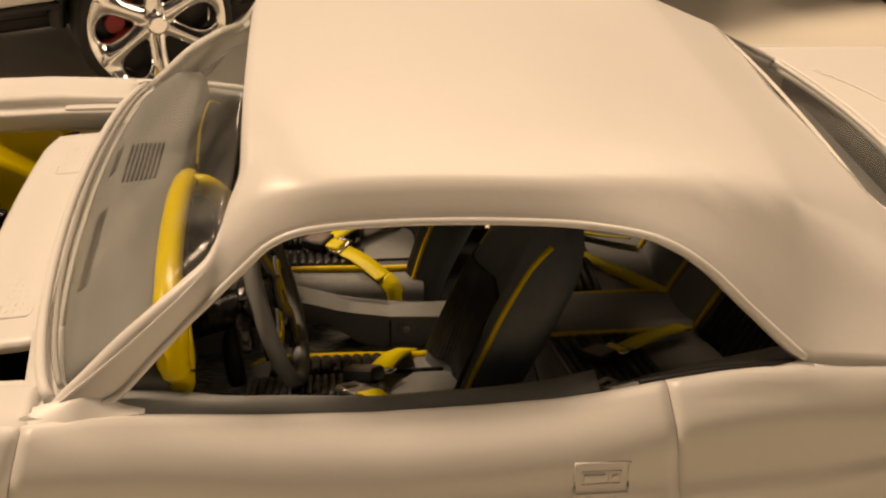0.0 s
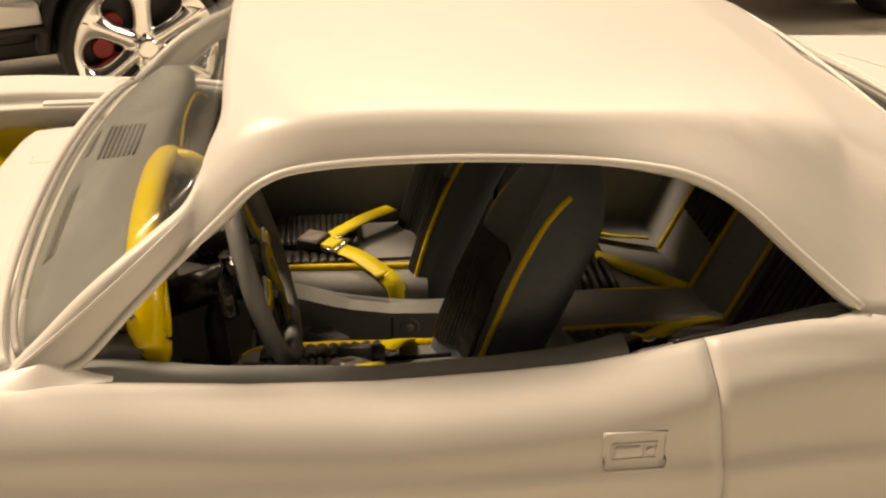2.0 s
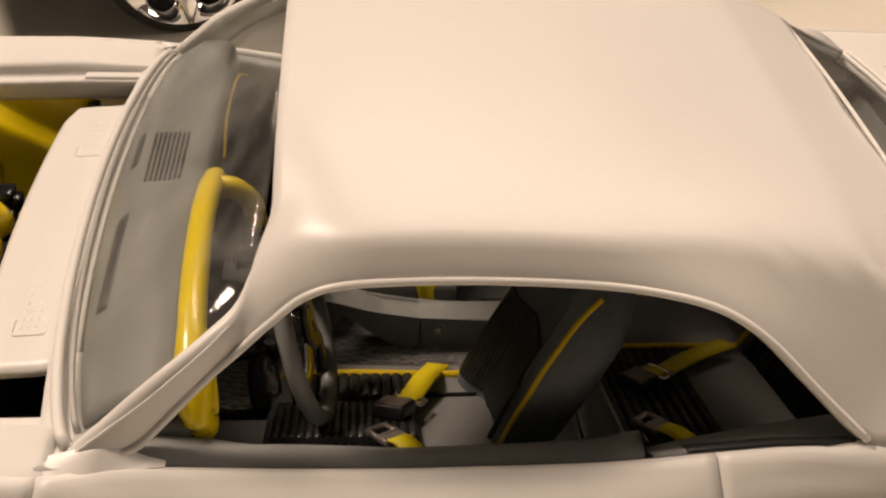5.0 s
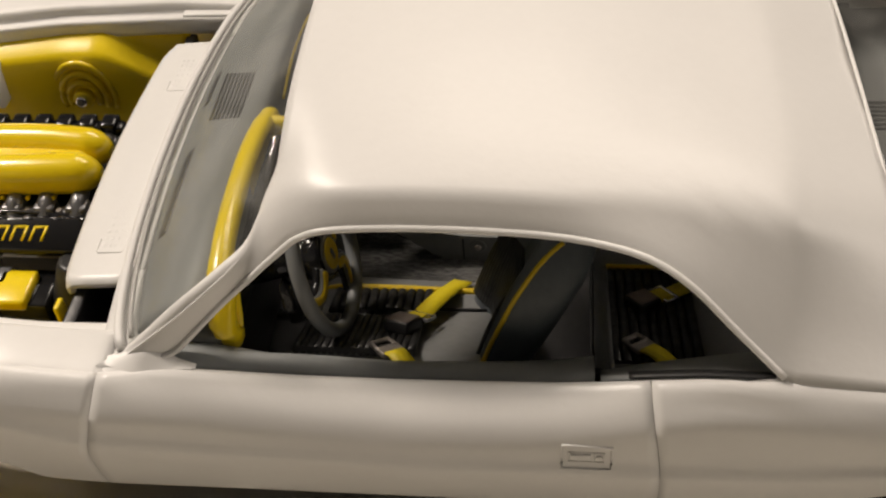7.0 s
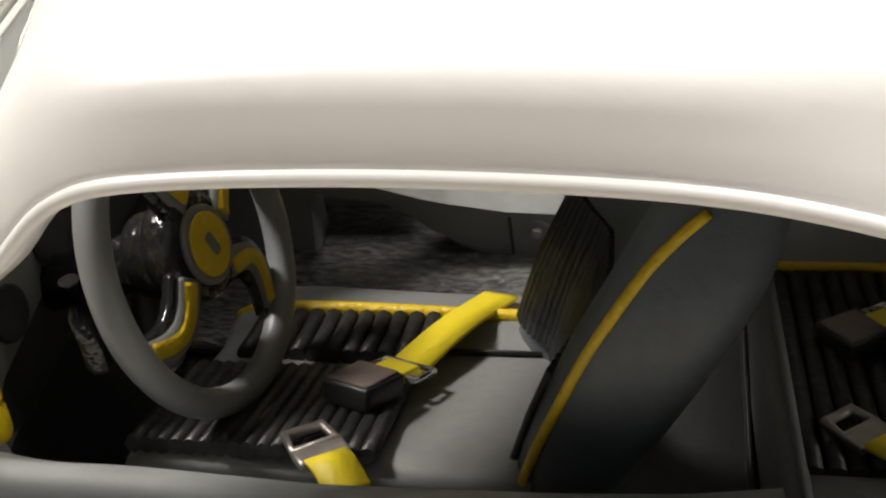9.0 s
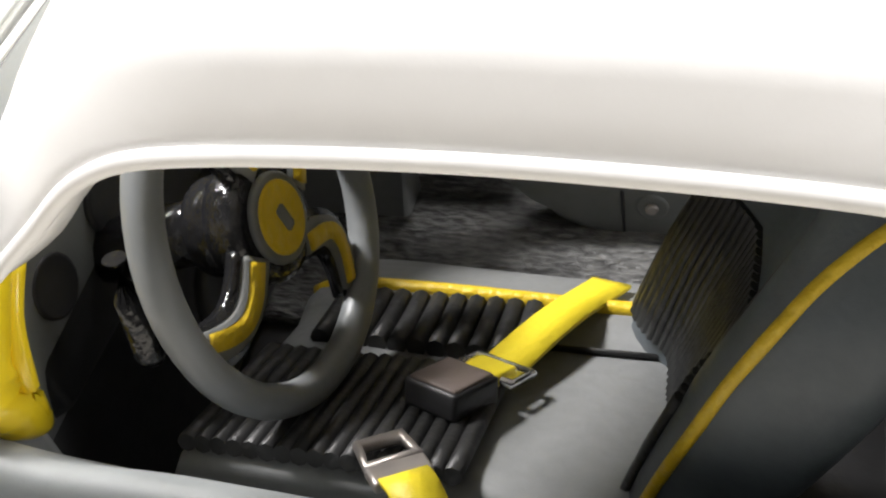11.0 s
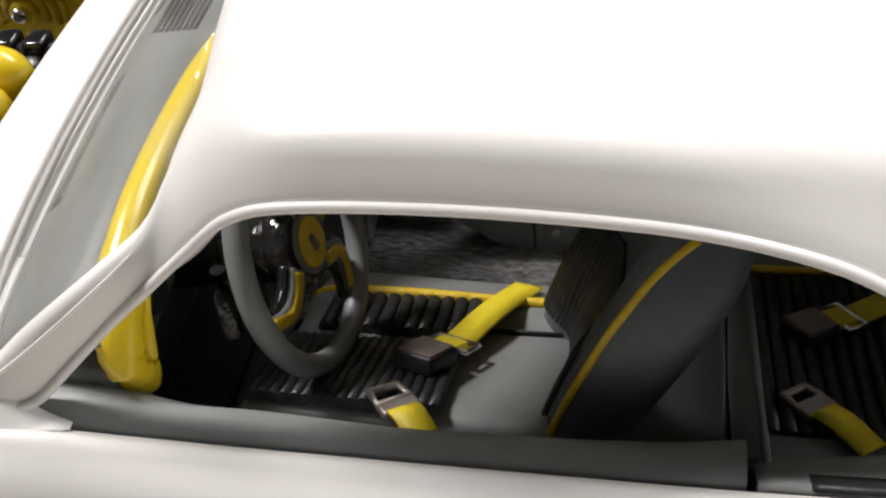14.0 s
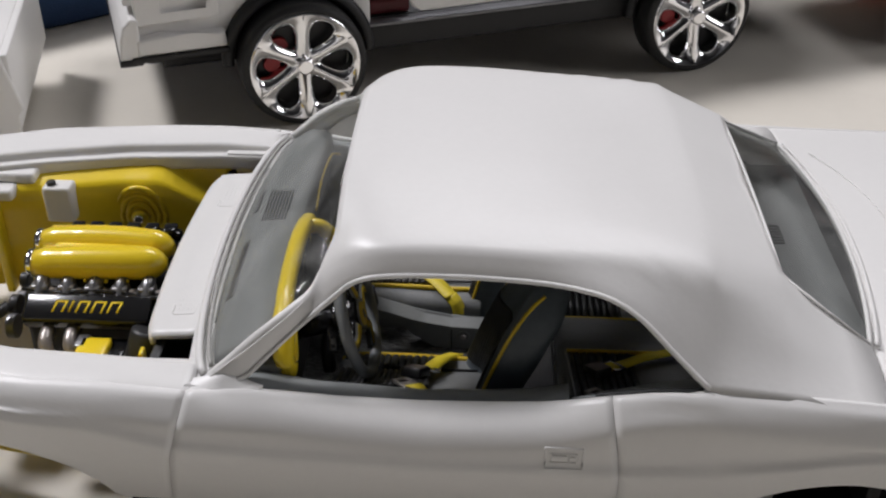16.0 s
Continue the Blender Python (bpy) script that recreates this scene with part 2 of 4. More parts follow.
# greenhouse stations: x, then (y, z) from the middle to the window edge
ROOF = [
    (-1.10, [(0, 5.26), (-0.8, 5.24), (-1.6, 5.16), (-2.2, 5.00), (-2.5, 4.85), (-2.75, 4.67), (-2.97, 4.50), (-3.12, 4.36)]),
    (-0.80, [(0, 5.27), (-0.8, 5.26), (-1.6, 5.22), (-2.25, 5.12), (-2.68, 5.00), (-2.86, 4.88), (-3.01, 4.72), (-3.08, 4.61)]),
    (-0.40, [(0, 5.29), (-0.8, 5.28), (-1.6, 5.24), (-2.28, 5.17), (-2.84, 5.085), (-2.94, 5.015), (-3.045, 4.85), (-3.09, 4.73)]),
    (0.50, [(0, 5.29), (-0.8, 5.28), (-1.6, 5.24), (-2.28, 5.185), (-2.85, 5.10), (-2.95, 5.03), (-3.055, 4.865), (-3.09, 4.76)]),
    (1.50, [(0, 5.23), (-0.8, 5.22), (-1.6, 5.18), (-2.28, 5.135), (-2.85, 5.05), (-2.95, 4.98), (-3.065, 4.825), (-3.11, 4.72)]),
    (2.10, [(0, 5.16), (-0.8, 5.15), (-1.6, 5.131), (-2.3, 5.097), (-2.84, 5.015), (-2.96, 4.933), (-3.14, 4.771), (-3.2, 4.68)]),
    (2.50, [(0, 5.1), (-0.8, 5.09), (-1.6, 5.081), (-2.32, 5.074), (-2.85, 4.995), (-2.98, 4.905), (-3.24, 4.702), (-3.32, 4.61)]),
    (2.85, [(0, 5.04), (-0.8, 5.03), (-1.6, 5.042), (-2.35, 5.046), (-2.87, 4.96), (-3.01, 4.857), (-3.36, 4.558), (-3.47, 4.43)]),
    (3.25, [(0, 4.97), (-0.8, 4.96), (-1.6, 4.982), (-2.38, 5.003), (-2.9, 4.92), (-3.06, 4.78), (-3.46, 4.354), (-3.67, 4.09)]),
    (3.68, [(0, 4.89), (-0.8, 4.885), (-1.6, 4.905), (-2.4, 4.927), (-2.9, 4.86), (-3.08, 4.697), (-3.56, 4.136), (-3.89, 3.74)]),
    (3.95, [(0, 4.82), (-0.8, 4.815), (-1.6, 4.832), (-2.4, 4.828), (-2.86, 4.74), (-3.1, 4.55), (-3.55, 4.064), (-3.93, 3.71)]),
    (4.77, [(0, 4.5), (-0.8, 4.525), (-1.6, 4.521), (-2.35, 4.504), (-2.8, 4.37), (-3.25, 4.135), (-3.62, 3.872), (-3.96, 3.66)]),
]
half = [catmull(pts, NS) for _, pts in ROOF]
n_long = 66
grid = []
for j in range(NS):
    line = catmull([(ROOF[k][0], half[k][j][0], half[k][j][1]) for k in range(len(ROOF))], n_long)
    grid.append(line)
grid = np.array(grid)  # profile point, along, xyz
# the front edge runs forward towards its corners
for line in grid:
    for p in line:
        f = max(0.0, min(1.0, (-p[1] - 2.3) / 0.55))
        p[0] -= 0.16 * f * f * (3 - 2 * f) * max(0.0, min(1.0, (3.12 + p[1]) / 0.15)) * max(0.0, min(1.0, (-0.5 - p[0]) / 0.6))
JP = min(range(NS), key=lambda j: abs(grid[j][0][1] + 2.76))
rows = []
for k in range(n_long):
    near = [grid[j][k] for j in range(NS)][::-1]
    far = [(p[0], -p[1], p[2]) for p in near[::-1][1:]]
    rows.append(near + far)
bm = sheet(rows)
# front pillars share the roof's front edge
PILLAR = [
    (-3.00, [(-3.60, 3.05), (-3.68, 3.03), (-3.74, 2.98)]),
    (-2.72, [(-3.50, 3.41), (-3.60, 3.38), (-3.66, 3.34)]),
    (-2.45, [(-3.46, 3.67), (-3.54, 3.56), (-3.60, 3.36)]),
    (-2.15, [(-3.40, 3.95), (-3.47, 3.83), (-3.53, 3.44)]),
    (-1.85, [(-3.29, 4.17), (-3.37, 4.06), (-3.41, 3.72)]),
    (-1.60, [(-3.15, 4.33), (-3.26, 4.25), (-3.29, 3.94)]),
    (-1.38, [(-2.97, 4.46), (-3.10, 4.40), (-3.21, 4.12)]),
]
m = NS - JP
top_row = [rows[0][i] for i in range(m)][::-1]  # from inside to the window edge
prow = [[(x, y, z) for y, z in catmull(p, m)] for x, p in PILLAR] + [top_row]
for sgn in (1, -1):
    pr = [[(p[0], sgn * p[1], p[2]) for p in r] for r in prow]
    fine = [catmull([pr[k][j] for k in range(len(pr))], 30) for j in range(m)]
    fine = [[fine[j][k] for j in range(m)] for k in range(30)]
    fine[-1] = pr[-1]
    bm = bm_join(bm, sheet(fine))
# rear sail panels share the roof's rear edge
JR = min(range(NS), key=lambda j: abs(grid[j][-1][1] + 2.35))
edge = [tuple(grid[j][-1]) for j in range(JR, NS)]
q = len(edge)
SAIL = [
    (5.14, [(5.14, -2.55, 4.21), (5.14, -3.1, 4.01), (5.14, -3.6, 3.80), (5.14, -3.98, 3.64)]),
    (5.52, [(5.52, -2.74, 3.99), (5.52, -3.2, 3.86), (5.52, -3.6, 3.73), (5.52, -4.00, 3.62)]),
    (5.92, [(5.92, -2.93, 3.79), (5.92, -3.3, 3.76), (5.92, -3.65, 3.70), (5.92, -4.01, 3.60)]),
]
srow = [edge] + [[tuple(p) for p in catmull(pts, q)] for _, pts in SAIL]
for sgn in (1, -1):
    bm = bm_join(bm, sheet([[(p[0], sgn * p[1], p[2]) for p in r] for r in srow]))
bmesh.ops.remove_doubles(bm, verts=bm.verts, dist=0.004)
part("roof", bm, WHITE, car, solid=0.12)

# rolled edge round each side window, and the ridge on the front pillar
EDGE = [(-2.72, -3.655, 3.36), (-2.40, -3.60, 3.30)]
win = [(-2.36, -3.585, 3.34), (-2.26, -3.565, 3.40)] + [(x, p[-1][0], p[-1][1]) for x, p in PILLAR[3:]] + [(x, p[-1][0], p[-1][1]) for x, p in ROOF[:10]]
for sgn in (1, -1):
    line = [(p[0], sgn * p[1], p[2] + 0.025) for p in catmull(win, 90)]
    part("drip_rail", tube(line, 0.034, 8), WHITE, car)
    ridge = catmull([(-2.9, -3.64, 3.25), (-2.6, -3.56, 3.47), (-2.15, -3.478, 3.82), (-1.85, -3.378, 4.05), (-1.6, -3.268, 4.24), (-1.42, -3.13, 4.37)], 40)
    part("pillar_ridge", tube([(p[0], sgn * p[1], p[2]) for p in ridge], [0.012] * 34 + [0.011, 0.01, 0.009, 0.008, 0.006, 0.003], 6), WHITE, car)

# body side: belt points x, y, z
BELT = [(-2.8, -3.73, 3.36), (-2.4, -3.66, 3.33), (-2, -3.64, 3.32), (-1, -3.575, 3.19), (0, -3.53, 3.115), (1, -3.55, 3.15), (1.6, -3.58, 3.20),
        (2, -3.63, 3.29), (2.5, -3.72, 3.45), (3, -3.78, 3.57), (3.68, -3.90, 3.71), (4.6, -3.96, 3.66), (5.8, -4.01, 3.60), (8, -3.95, 3.55), (9.4, -3.7, 3.5)]
CREASE = [(-9.4, 3.0), (-6, 3.06), (-4.1, 2.96), (-3, 2.72), (-1.7, 2.60), (0.5, 2.52), (2.6, 2.52), (4.0, 2.64), (5.7, 2.95), (9.4, 3.0)]


def along(tab, x, k=1):
    c = [r[0] for r in tab]
    return float(np.interp(x, c, [r[k] for r in tab]))


def outer(x):
    """How far out the fender or quarter stands."""
    return float(np.interp(x, [-9.4, -8.4, -7, -5, -2.75, 2, 5, 7, 9.4], [-2.75, -3.35, -3.85, -4.10, -4.16, -4.17, -4.25, -4.25, -4.0]))


def bottom(x):
    z = 1.34
    for c, zc, r in ((-5.7, 0.55, 1.92), (5.55, 0.6, 1.9)):
        if abs(x - c) < r:
            z = max(z, zc + math.sqrt(max(0, r * r - (x - c) ** 2)))
    return z


side = []
for x in np.concatenate([np.linspace(-9.4, -2.804, 60), np.linspace(-2.796, 2.516, 50), np.linspace(2.524, 9.4, 60)]):
    yo, zc, zb = outer(x), along(CREASE, x), bottom(x)
    yb, z0 = along(BELT, x, 1), along(BELT, x, 2)
    lip = float(np.interp(x, [-2.8, -2.3, 3.3, 4.2], [0.2, 1, 1, 0]))
    head = [(yb, z0 - 0.05 * lip), (yb - 0.035, z0 + 0.045 * lip), (yb - 0.13, z0 + 0.02 * lip - 0.01), (yo + 0.20, z0 - 0.11), (yo + 0.07, z0 - 0.30)]
    g = float(np.interp(x, [3.1, 4.1], [0, 1]))
    g = g * g * (3 - 2 * g)
    flow = [(yb + 0.08, z0 + 0.05), (yb, z0 + 0.006), (yb - 0.09, z0 - 0.05), (yo + 0.08, z0 - 0.21), (yo + 0.02, z0 - 0.42)]
    head = [(a[0] * (1 - g) + b[0] * g, a[1] * (1 - g) + b[1] * g) for a, b in zip(head, flow)]
    if x < -2.80:
        yi = yo + 0.42
        wing = [(yi, 3.44), (yi - 0.06, 3.435), (yi - 0.16, 3.40), (yo + 0.15, 3.30), (yo + 0.06, 3.14)]
        k = float(np.interp(x, [-4.0, -2.8], [0, 1]))
        head = [(a[0] * (1 - k) + b[0] * k, a[1] * (1 - k) + b[1] * k) for a, b in zip(wing, head)]
    tail = [(yo + 0.045, zc + 0.17), (yo + 0.020, zc + 0.06), (yo - 0.008, zc + 0.012), (yo - 0.008, zc - 0.03), (yo + 0.035, zc - 0.30), (yo + 0.20, 0.5 * (zc + 1.34) - 0.2), (yo + 0.36, 1.42), (yo + 0.55, 1.30)]
    full = catmull(head + tail, 60)
    cut = [full[0]]
    for p, n_ in zip(full[:-1], full[1:]):
        if n_[1] < zb and n_[1] < 2.9:
            s_ = (p[1] - zb) / max(1e-6, p[1] - n_[1])
            cut.append(p + (n_ - p) * max(0.0, min(1.0, s_)))
            break
        cut.append(n_)
    side.append([(x, a, b) for a, b in catmull(cut, 34)])


def joint(x, z):
    """Leans the door's two joints as they run down the side."""
    f = -0.13 - 0.27 * max(0.0, 3.35 - z) + 0.12 * max(0.0, 2.5 - z)
    r = 0.16 * max(0.0, 3.45 - z) - 0.10 * max(0.0, 2.9 - z) ** 2
    return f * math.exp(-((x + 2.80) / 0.9) ** 2) + r * math.exp(-((x - 2.52) / 0.9) ** 2)


for sgn in (1, -1):
    for nm, lo, hi in (("front_fender", -10, -2.80), ("door", -2.80, 2.52), ("rear_quarter", 2.52, 10)):
        panel = [[(p[0] + joint(p[0], p[2]), sgn * p[1], p[2]) for p in r] for r in side if lo < r[0][0] < hi]
        part(nm, sheet(panel), WHITE, car, solid=0.1)

# foot of each front pillar, flowing out into the door
for sgn in (1, -1):
    rows = []
    for x in np.linspace(-2.795, -1.95, 24):
        lip_y, lip_z = along(BELT, x, 1), along(BELT, x, 2)
        z_top = float(np.interp(x, [-2.80, -2.66, -2.45, -2.28, -2.12, -1.95], [3.385, 3.42, 3.48, 3.43, 3.37, lip_z + 0.03]))
        y_top = float(np.interp(x, [-2.80, -2.66, -2.45, -2.28, -2.12, -1.95], [-3.62, -3.60, -3.575, -3.58, -3.62, lip_y - 0.02]))
        k = max(0.0, min(1.0, (-1.95 - x) / 0.5))
        k = k * k * (3 - 2 * k)
        y_end, z_end = lip_y - 0.04 - 0.13 * k, lip_z + 0.03 - 0.085 * k
        a = np.array((x - 0.08 * max(0.0, min(1.0, (-2.4 - x) / 0.4)), y_top, z_top))
        b = np.array((x + joint(x, z_end), y_end, z_end))
        c = a + (b - a) * 0.45 + np.array((0, 0, 0.004))
        rows.append([tuple(p) for p in catmull([(a[0], a[1] + 0.05, a[2] + 0.01), a, c, b, (b[0], b[1] - 0.005, b[2] - 0.07)], 14)])
    part("pillar_foot", sheet([[(p[0], sgn * p[1], p[2]) for p in r] for r in rows]), WHITE, car)

# inner fender edges with their gutter
for sgn in (1, -1):
    rows = []
    for x in np.linspace(-9.2, -2.84, 42):
        e = float(np.interp(x, [-9.2, -8, -6.8, -5.5, -3.7, -2.78], [-1.9, -2.2, -2.55, -2.82, -2.95, -2.95]))
        e += -0.10 if sgn > 0 else 0.13
        near_row = min((r for r in side if r[0][0] < -2.80), key=lambda r: abs(r[0][0] - x))
        (_, y0, z0), (_, y2, z2) = near_row[0], near_row[3]
        lift = min(0.0, z0 - 3.44)
        rows.append([(x, sgn * a, b) for a, b in catmull([(y2, z2 - 0.012), (y0, z0 + 0.004), (0.6 * y0 + 0.4 * e, 3.47 + lift), (0.3 * y0 + 0.7 * e, 3.45 + lift * 0.6), (e - 0.20, 3.40), (e - 0.17, 3.31), (e - 0.02, 3.30), (e, 3.26), (e, 3.05)], 26)])
    part("fender_top", sheet(rows), WHITE, car, solid=0.06)
    if sgn > 0:
        part("hinge_rest", block(-3.75, -2.95, 2.86, 3.1, 3.22, 3.335, 0.03), WHITE, car)
# nose joining both fenders
part("nose", block(-9.3, -8.5, -2.6, 2.6, 1.5, 3.2, 0.2), WHITE, car)

# cowl with its vent fields
rows = []
for y in np.linspace(-2.38, 2.38, 33):
    c = 1 - (y / 2.38) ** 2
    x0, x1 = -3.86 - 0.12 * c, -3.08 - 0.10 * c
    e = 0.25 * max(0, abs(y) - 2.15)
    rows.append([(x, y, z) for x, z in ((x0 + e, 2.98), (x0 - 0.01 + e, 3.09), (x0 + 0.06 + e, 3.15), (x0 + 0.3, 3.17), (x1 - 0.2, 3.19), (x1, 3.22), (x1 + 0.08, 3.30), (x1 + 0.2, 3.33))])
cowl = part("cowl", sheet(rows), WHITE, car, solid=0.08)
for y0, y1 in ((-1.9, -0.3), (1.2, 2.0)):
    part("vent_field", tube([(-3.60, y0 + 0.22, 3.172), (-3.60, y0 + 0.04, 3.172), (-3.57, y0, 3.174), (-3.30, y0, 3.188), (-3.27, y0 + 0.04, 3.189), (-3.27, y0 + 0.22, 3.189)], 0.014, 6), WHITE, cowl)
    n_rib = int((y1 - y0) / 0.115)
    for k in range(n_rib):
        yy = y0 + 0.08 + k * (y1 - y0 - 0.08) / n_rib
        for q_ in range(4):
            part("vent_rib", block(-3.56 + 0.07 * q_, -3.51 + 0.07 * q_, yy, yy + 0.065, 3.150, 3.1785 + 0.0045 * q_, 0.006, 1), WHITE, cowl)

# corner plates between cowl, fender and glass
for sgn in (1, -1):
    rows = [[(x, sgn * y, 3.335 + 0.03 * (abs(y) - 2.3)) for x in np.linspace(-3.12 + 0.12 * max(0, abs(y) - 2.4), -2.60, 5)] for y in np.linspace(-2.30, -3.70, 12)]
    part("cowl_corner", sheet(rows), WHITE, car, solid=0.06)

# windscreen
def glass_base(y):
    c = max(0.0, 1 - (y / 3.5) ** 2)
    return -2.66 - 0.44 * c ** 0.6, 3.40 + 0.02 * c


SIDE = catmull([(-2.68, -3.48, 3.42), (-2.45, -3.445, 3.66), (-2.15, -3.385, 3.94), (-1.85, -3.275, 4.16), (-1.60, -3.135, 4.32), (-1.38, -2.95, 4.45), (-1.27, -2.74, 4.61)], 18)
MID = catmull([(-3.10, 0, 3.42), (-2.6, 0, 3.90), (-1.9, 0, 4.55), (-1.10, 0, 5.225)], 18)
rows = []
for s_ in np.linspace(-1, 1, 41):
    row = []
    for e, c in zip(SIDE, MID):
        k = abs(s_) ** 2.4
        row.append((c[0] + (e[0] - c[0]) * k, -s_ * e[1], c[2] + (e[2] - c[2]) * k))
    rows.append(row)
ws = part("windscreen", sheet(rows), GLASS, car, "clear moulded windscreen with smears and a painted reflection veil", solid=0.05)
ws.visible_shadow = False
part("screen_frame", tube([(glass_base(y)[0] - 0.06, y, glass_base(y)[1] - 0.01) for y in np.linspace(-3.48, 3.48, 50)], 0.055, 8), WHITE, car)
part("screen_frame", tube([(glass_base(y)[0] + 0.06, y * 0.985, glass_base(y)[1] + 0.03) for y in np.linspace(-3.4, 3.4, 50)], 0.03, 8), material("clear_edge", (0.45, 0.44, 0.42), 0.2), car)

# rear window, its trim, deck
def back_base(y):
    return 5.90 + 0.36 * max(0.0, 1 - (y / 2.95) ** 2)


rows = []
for y in np.linspace(-1, 1, 31):
    row = []
    for u in np.linspace(0, 1, 12):
        zt = 4.43 + 0.08 * (1 - y * y)
        row.append((4.77 * (1 - u) + back_base(y * 2.93) * u, y * (2.35 * (1 - u) + 2.93 * u), zt * (1 - u) + 3.77 * u + 0.05 * math.sin(math.pi * u)))
    rows.append(row)
rw = part("rear_window", sheet(rows), GLASS, car, "clear rear window", solid=0.05)
rw.visible_shadow = False
for e in (0.0, 0.10):
    part("window_trim", tube([(back_base(y) + e, y, 3.775 - 0.02 * e) for y in np.linspace(-2.93, 2.93, 40)], 0.03, 8), WHITE, car)
part("window_trim", tube([(4.77, y, 4.475 + 0.08 * (1 - (y / 2.35) ** 2)) for y in np.linspace(-2.35, 2.35, 30)], 0.022, 8), WHITE, car)
for sgn in (1, -1):
    part("window_trim", tube([(4.77, sgn * 2.35, 4.46), (5.34, sgn * 2.64, 4.12), (5.90, sgn * 2.92, 3.80)], 0.022, 8), WHITE, car)
rows = []
for u in np.linspace(0, 1, 24):
    row = []
    for y in np.linspace(-4.0, 4.0, 41):
        xb = back_base(y) if abs(y) < 2.93 else 5.90
        row.append((xb * (1 - u) + 9.4 * u, y, 3.76 - 0.16 * (abs(y) / 4.0) ** 4 - 0.05 * u))
    rows.append(row)
part("rear_deck", sheet(rows), WHITE, car, solid=0.1)
part("lid_gap", tube([(6.35 + 0.75 * max(0, 1 - (y / 2.7) ** 2), y, 3.755) for y in np.linspace(-2.65, 2.65, 40)], 0.010, 6), WHITE, car)
part("deck_support", block(6.25, 6.45, -3.3, 3.3, 1.0, 3.66, 0.03), BLACK, car)
part("tail", block(9.2, 9.5, -3.7, 3.7, 1.4, 3.6, 0.12), WHITE, car)
part("floor_pan", block(-4.1, 9.2, -3.35, 3.35, 0.9, 1.0, 0.03), BLACK, car)

# door handle: a raised frame, a lever in its own frame and a lock button
def skin(x, z):
    """How far out the side stands at a height below its belt."""
    row = min(side, key=lambda r: abs(r[0][0] - x))
    low = [p for p in row if p[2] < row[0][2] - 0.12][::-1]
    return float(np.interp(z, [p[2] for p in low], [p[1] for p in low]))


for sgn in (1, -1):
    def face(x, z, out=0.0):
        return (x, sgn * (skin(x, z) - out), z)

    def outline(x0, x1, z0, z1):
        loop = [(x0 + (x1 - x0) * u, z1) for u in np.linspace(0, 1, 6)] + [(x1, z1 + (z0 - z1) * u) for u in np.linspace(0.2, 0.8, 4)]
        loop += [(x1 + (x0 - x1) * u, z0) for u in np.linspace(0, 1, 6)] + [(x0, z0 + (z1 - z0) * u) for u in np.linspace(0.2, 0.8, 4)]
        return [face(a, b) for a, b in loop]
    h = part("door_handle", tube(outline(1.70, 2.18, 2.58, 2.90), 0.014, 6, True), WHITE, car)
    part("lever_frame", tube(outline(1.76, 2.11, 2.67, 2.81), 0.010, 6, True), WHITE, h)
    slope = math.atan2(skin(1.9, 2.69) - skin(1.9, 2.79), 0.10)
    lv = at_pose(block(-0.10, 0.10, -0.02, 0.02, -0.045, 0.045, 0.015), Matrix.Translation(face(1.88, 2.742)) @ Matrix.Rotation(sgn * slope, 4, "X"))
    part("lever", lv, WHITE, h)
    part("divider", tube([face(2.01, 2.80), face(2.01, 2.74), face(2.01, 2.68)], 0.008, 6), WHITE, h)
    part("lock_button", drum(face(2.06, 2.742), (0, 1, 0), 0.03, 0.04, 14), WHITE, h)

# ---- engine bay ----
part("firewall", block(-3.75, -3.6, -2.9, 2.9, 1.0, 3.0, 0.03), BLACK, car)
for sgn in (1, -1):
    rows = []
    for x in np.linspace(-8.3, -3.7, 34):
        w = float(np.interp(x, [-8.3, -7.6, -6.8, -5.5, -3.7], [2.3, 2.5, 2.6, 2.85, 2.92]))
        w += 0.2 if sgn < 0 else 0.0
        zl = float(np.interp(x, [-7.6, -4.9, -4.2, -3.7], [2.98, 3.02, 2.62, 2.4]))
        dp = 0.5 if sgn > 0 else 0.14
        rows.append([(x, sgn * a, b) for a, b in ((w, 3.28), (w - 0.02, 3.1), (w - 0.12, zl + 0.06), (w - dp, zl), (w - dp - 0.08, zl - 0.07), (w - dp - 0.12, zl - 0.4), (w - dp - 0.14, 2.0), (w - dp - 0.14, 1.1))])
    bay = part("inner_fender", sheet(rows), YELLOW, car, "glossy yellow inner fender", solid=0.05)
    cx = -5.25
    if sgn < 0:
        continue
    for r, out in ((0.44, 0.0), (0.33, 0.05), (0.22, 0.08)):
        arc = [(cx + r * math.cos(a), sgn * (2.205 - out * 0.6), 2.36 + r * 1.3 * math.sin(a)) for a in np.linspace(-0.35, math.pi + 0.35, 24)]
        part("strut_ring", tube(arc, 0.05, 8), YELLOW, bay)
    part("strut_cap", drum((cx, sgn * 2.12, 2.38), (0, 1, 0), 0.15, 0.14, 24, bev=0.03), YELLOW, bay)
    part("strut_bolt", drum((cx, sgn * 2.02, 2.40), (0, 1, 0), 0.09, 0.12, 16, bev=0.04), CHROME, bay)
part("radiator_support", bm_join(block(-7.75, -7.6, -2.5, 2.5, 2.65, 3.0, 0.04), bm_join(block(-7.75, -7.6, 1.6, 2.5, 1.0, 2.7, 0.04), block(-7.75, -7.6, -2.5, -1.9, 1.0, 2.7, 0.04))), YELLOW, car)
part("frame_rail", block(-6.1, -5.35, -2.30, -1.85, 1.80, 2.14, 0.12), YELLOW, car)
part("firewall_flange", block(-3.93, -3.87, -2.60, -2.42, 2.2, 2.98, 0.02), YELLOW, car)
part("frame_rail", block(-7.6, -3.7, 1.9, 2.2, 1.2, 1.5, 0.1), YELLOW, car)
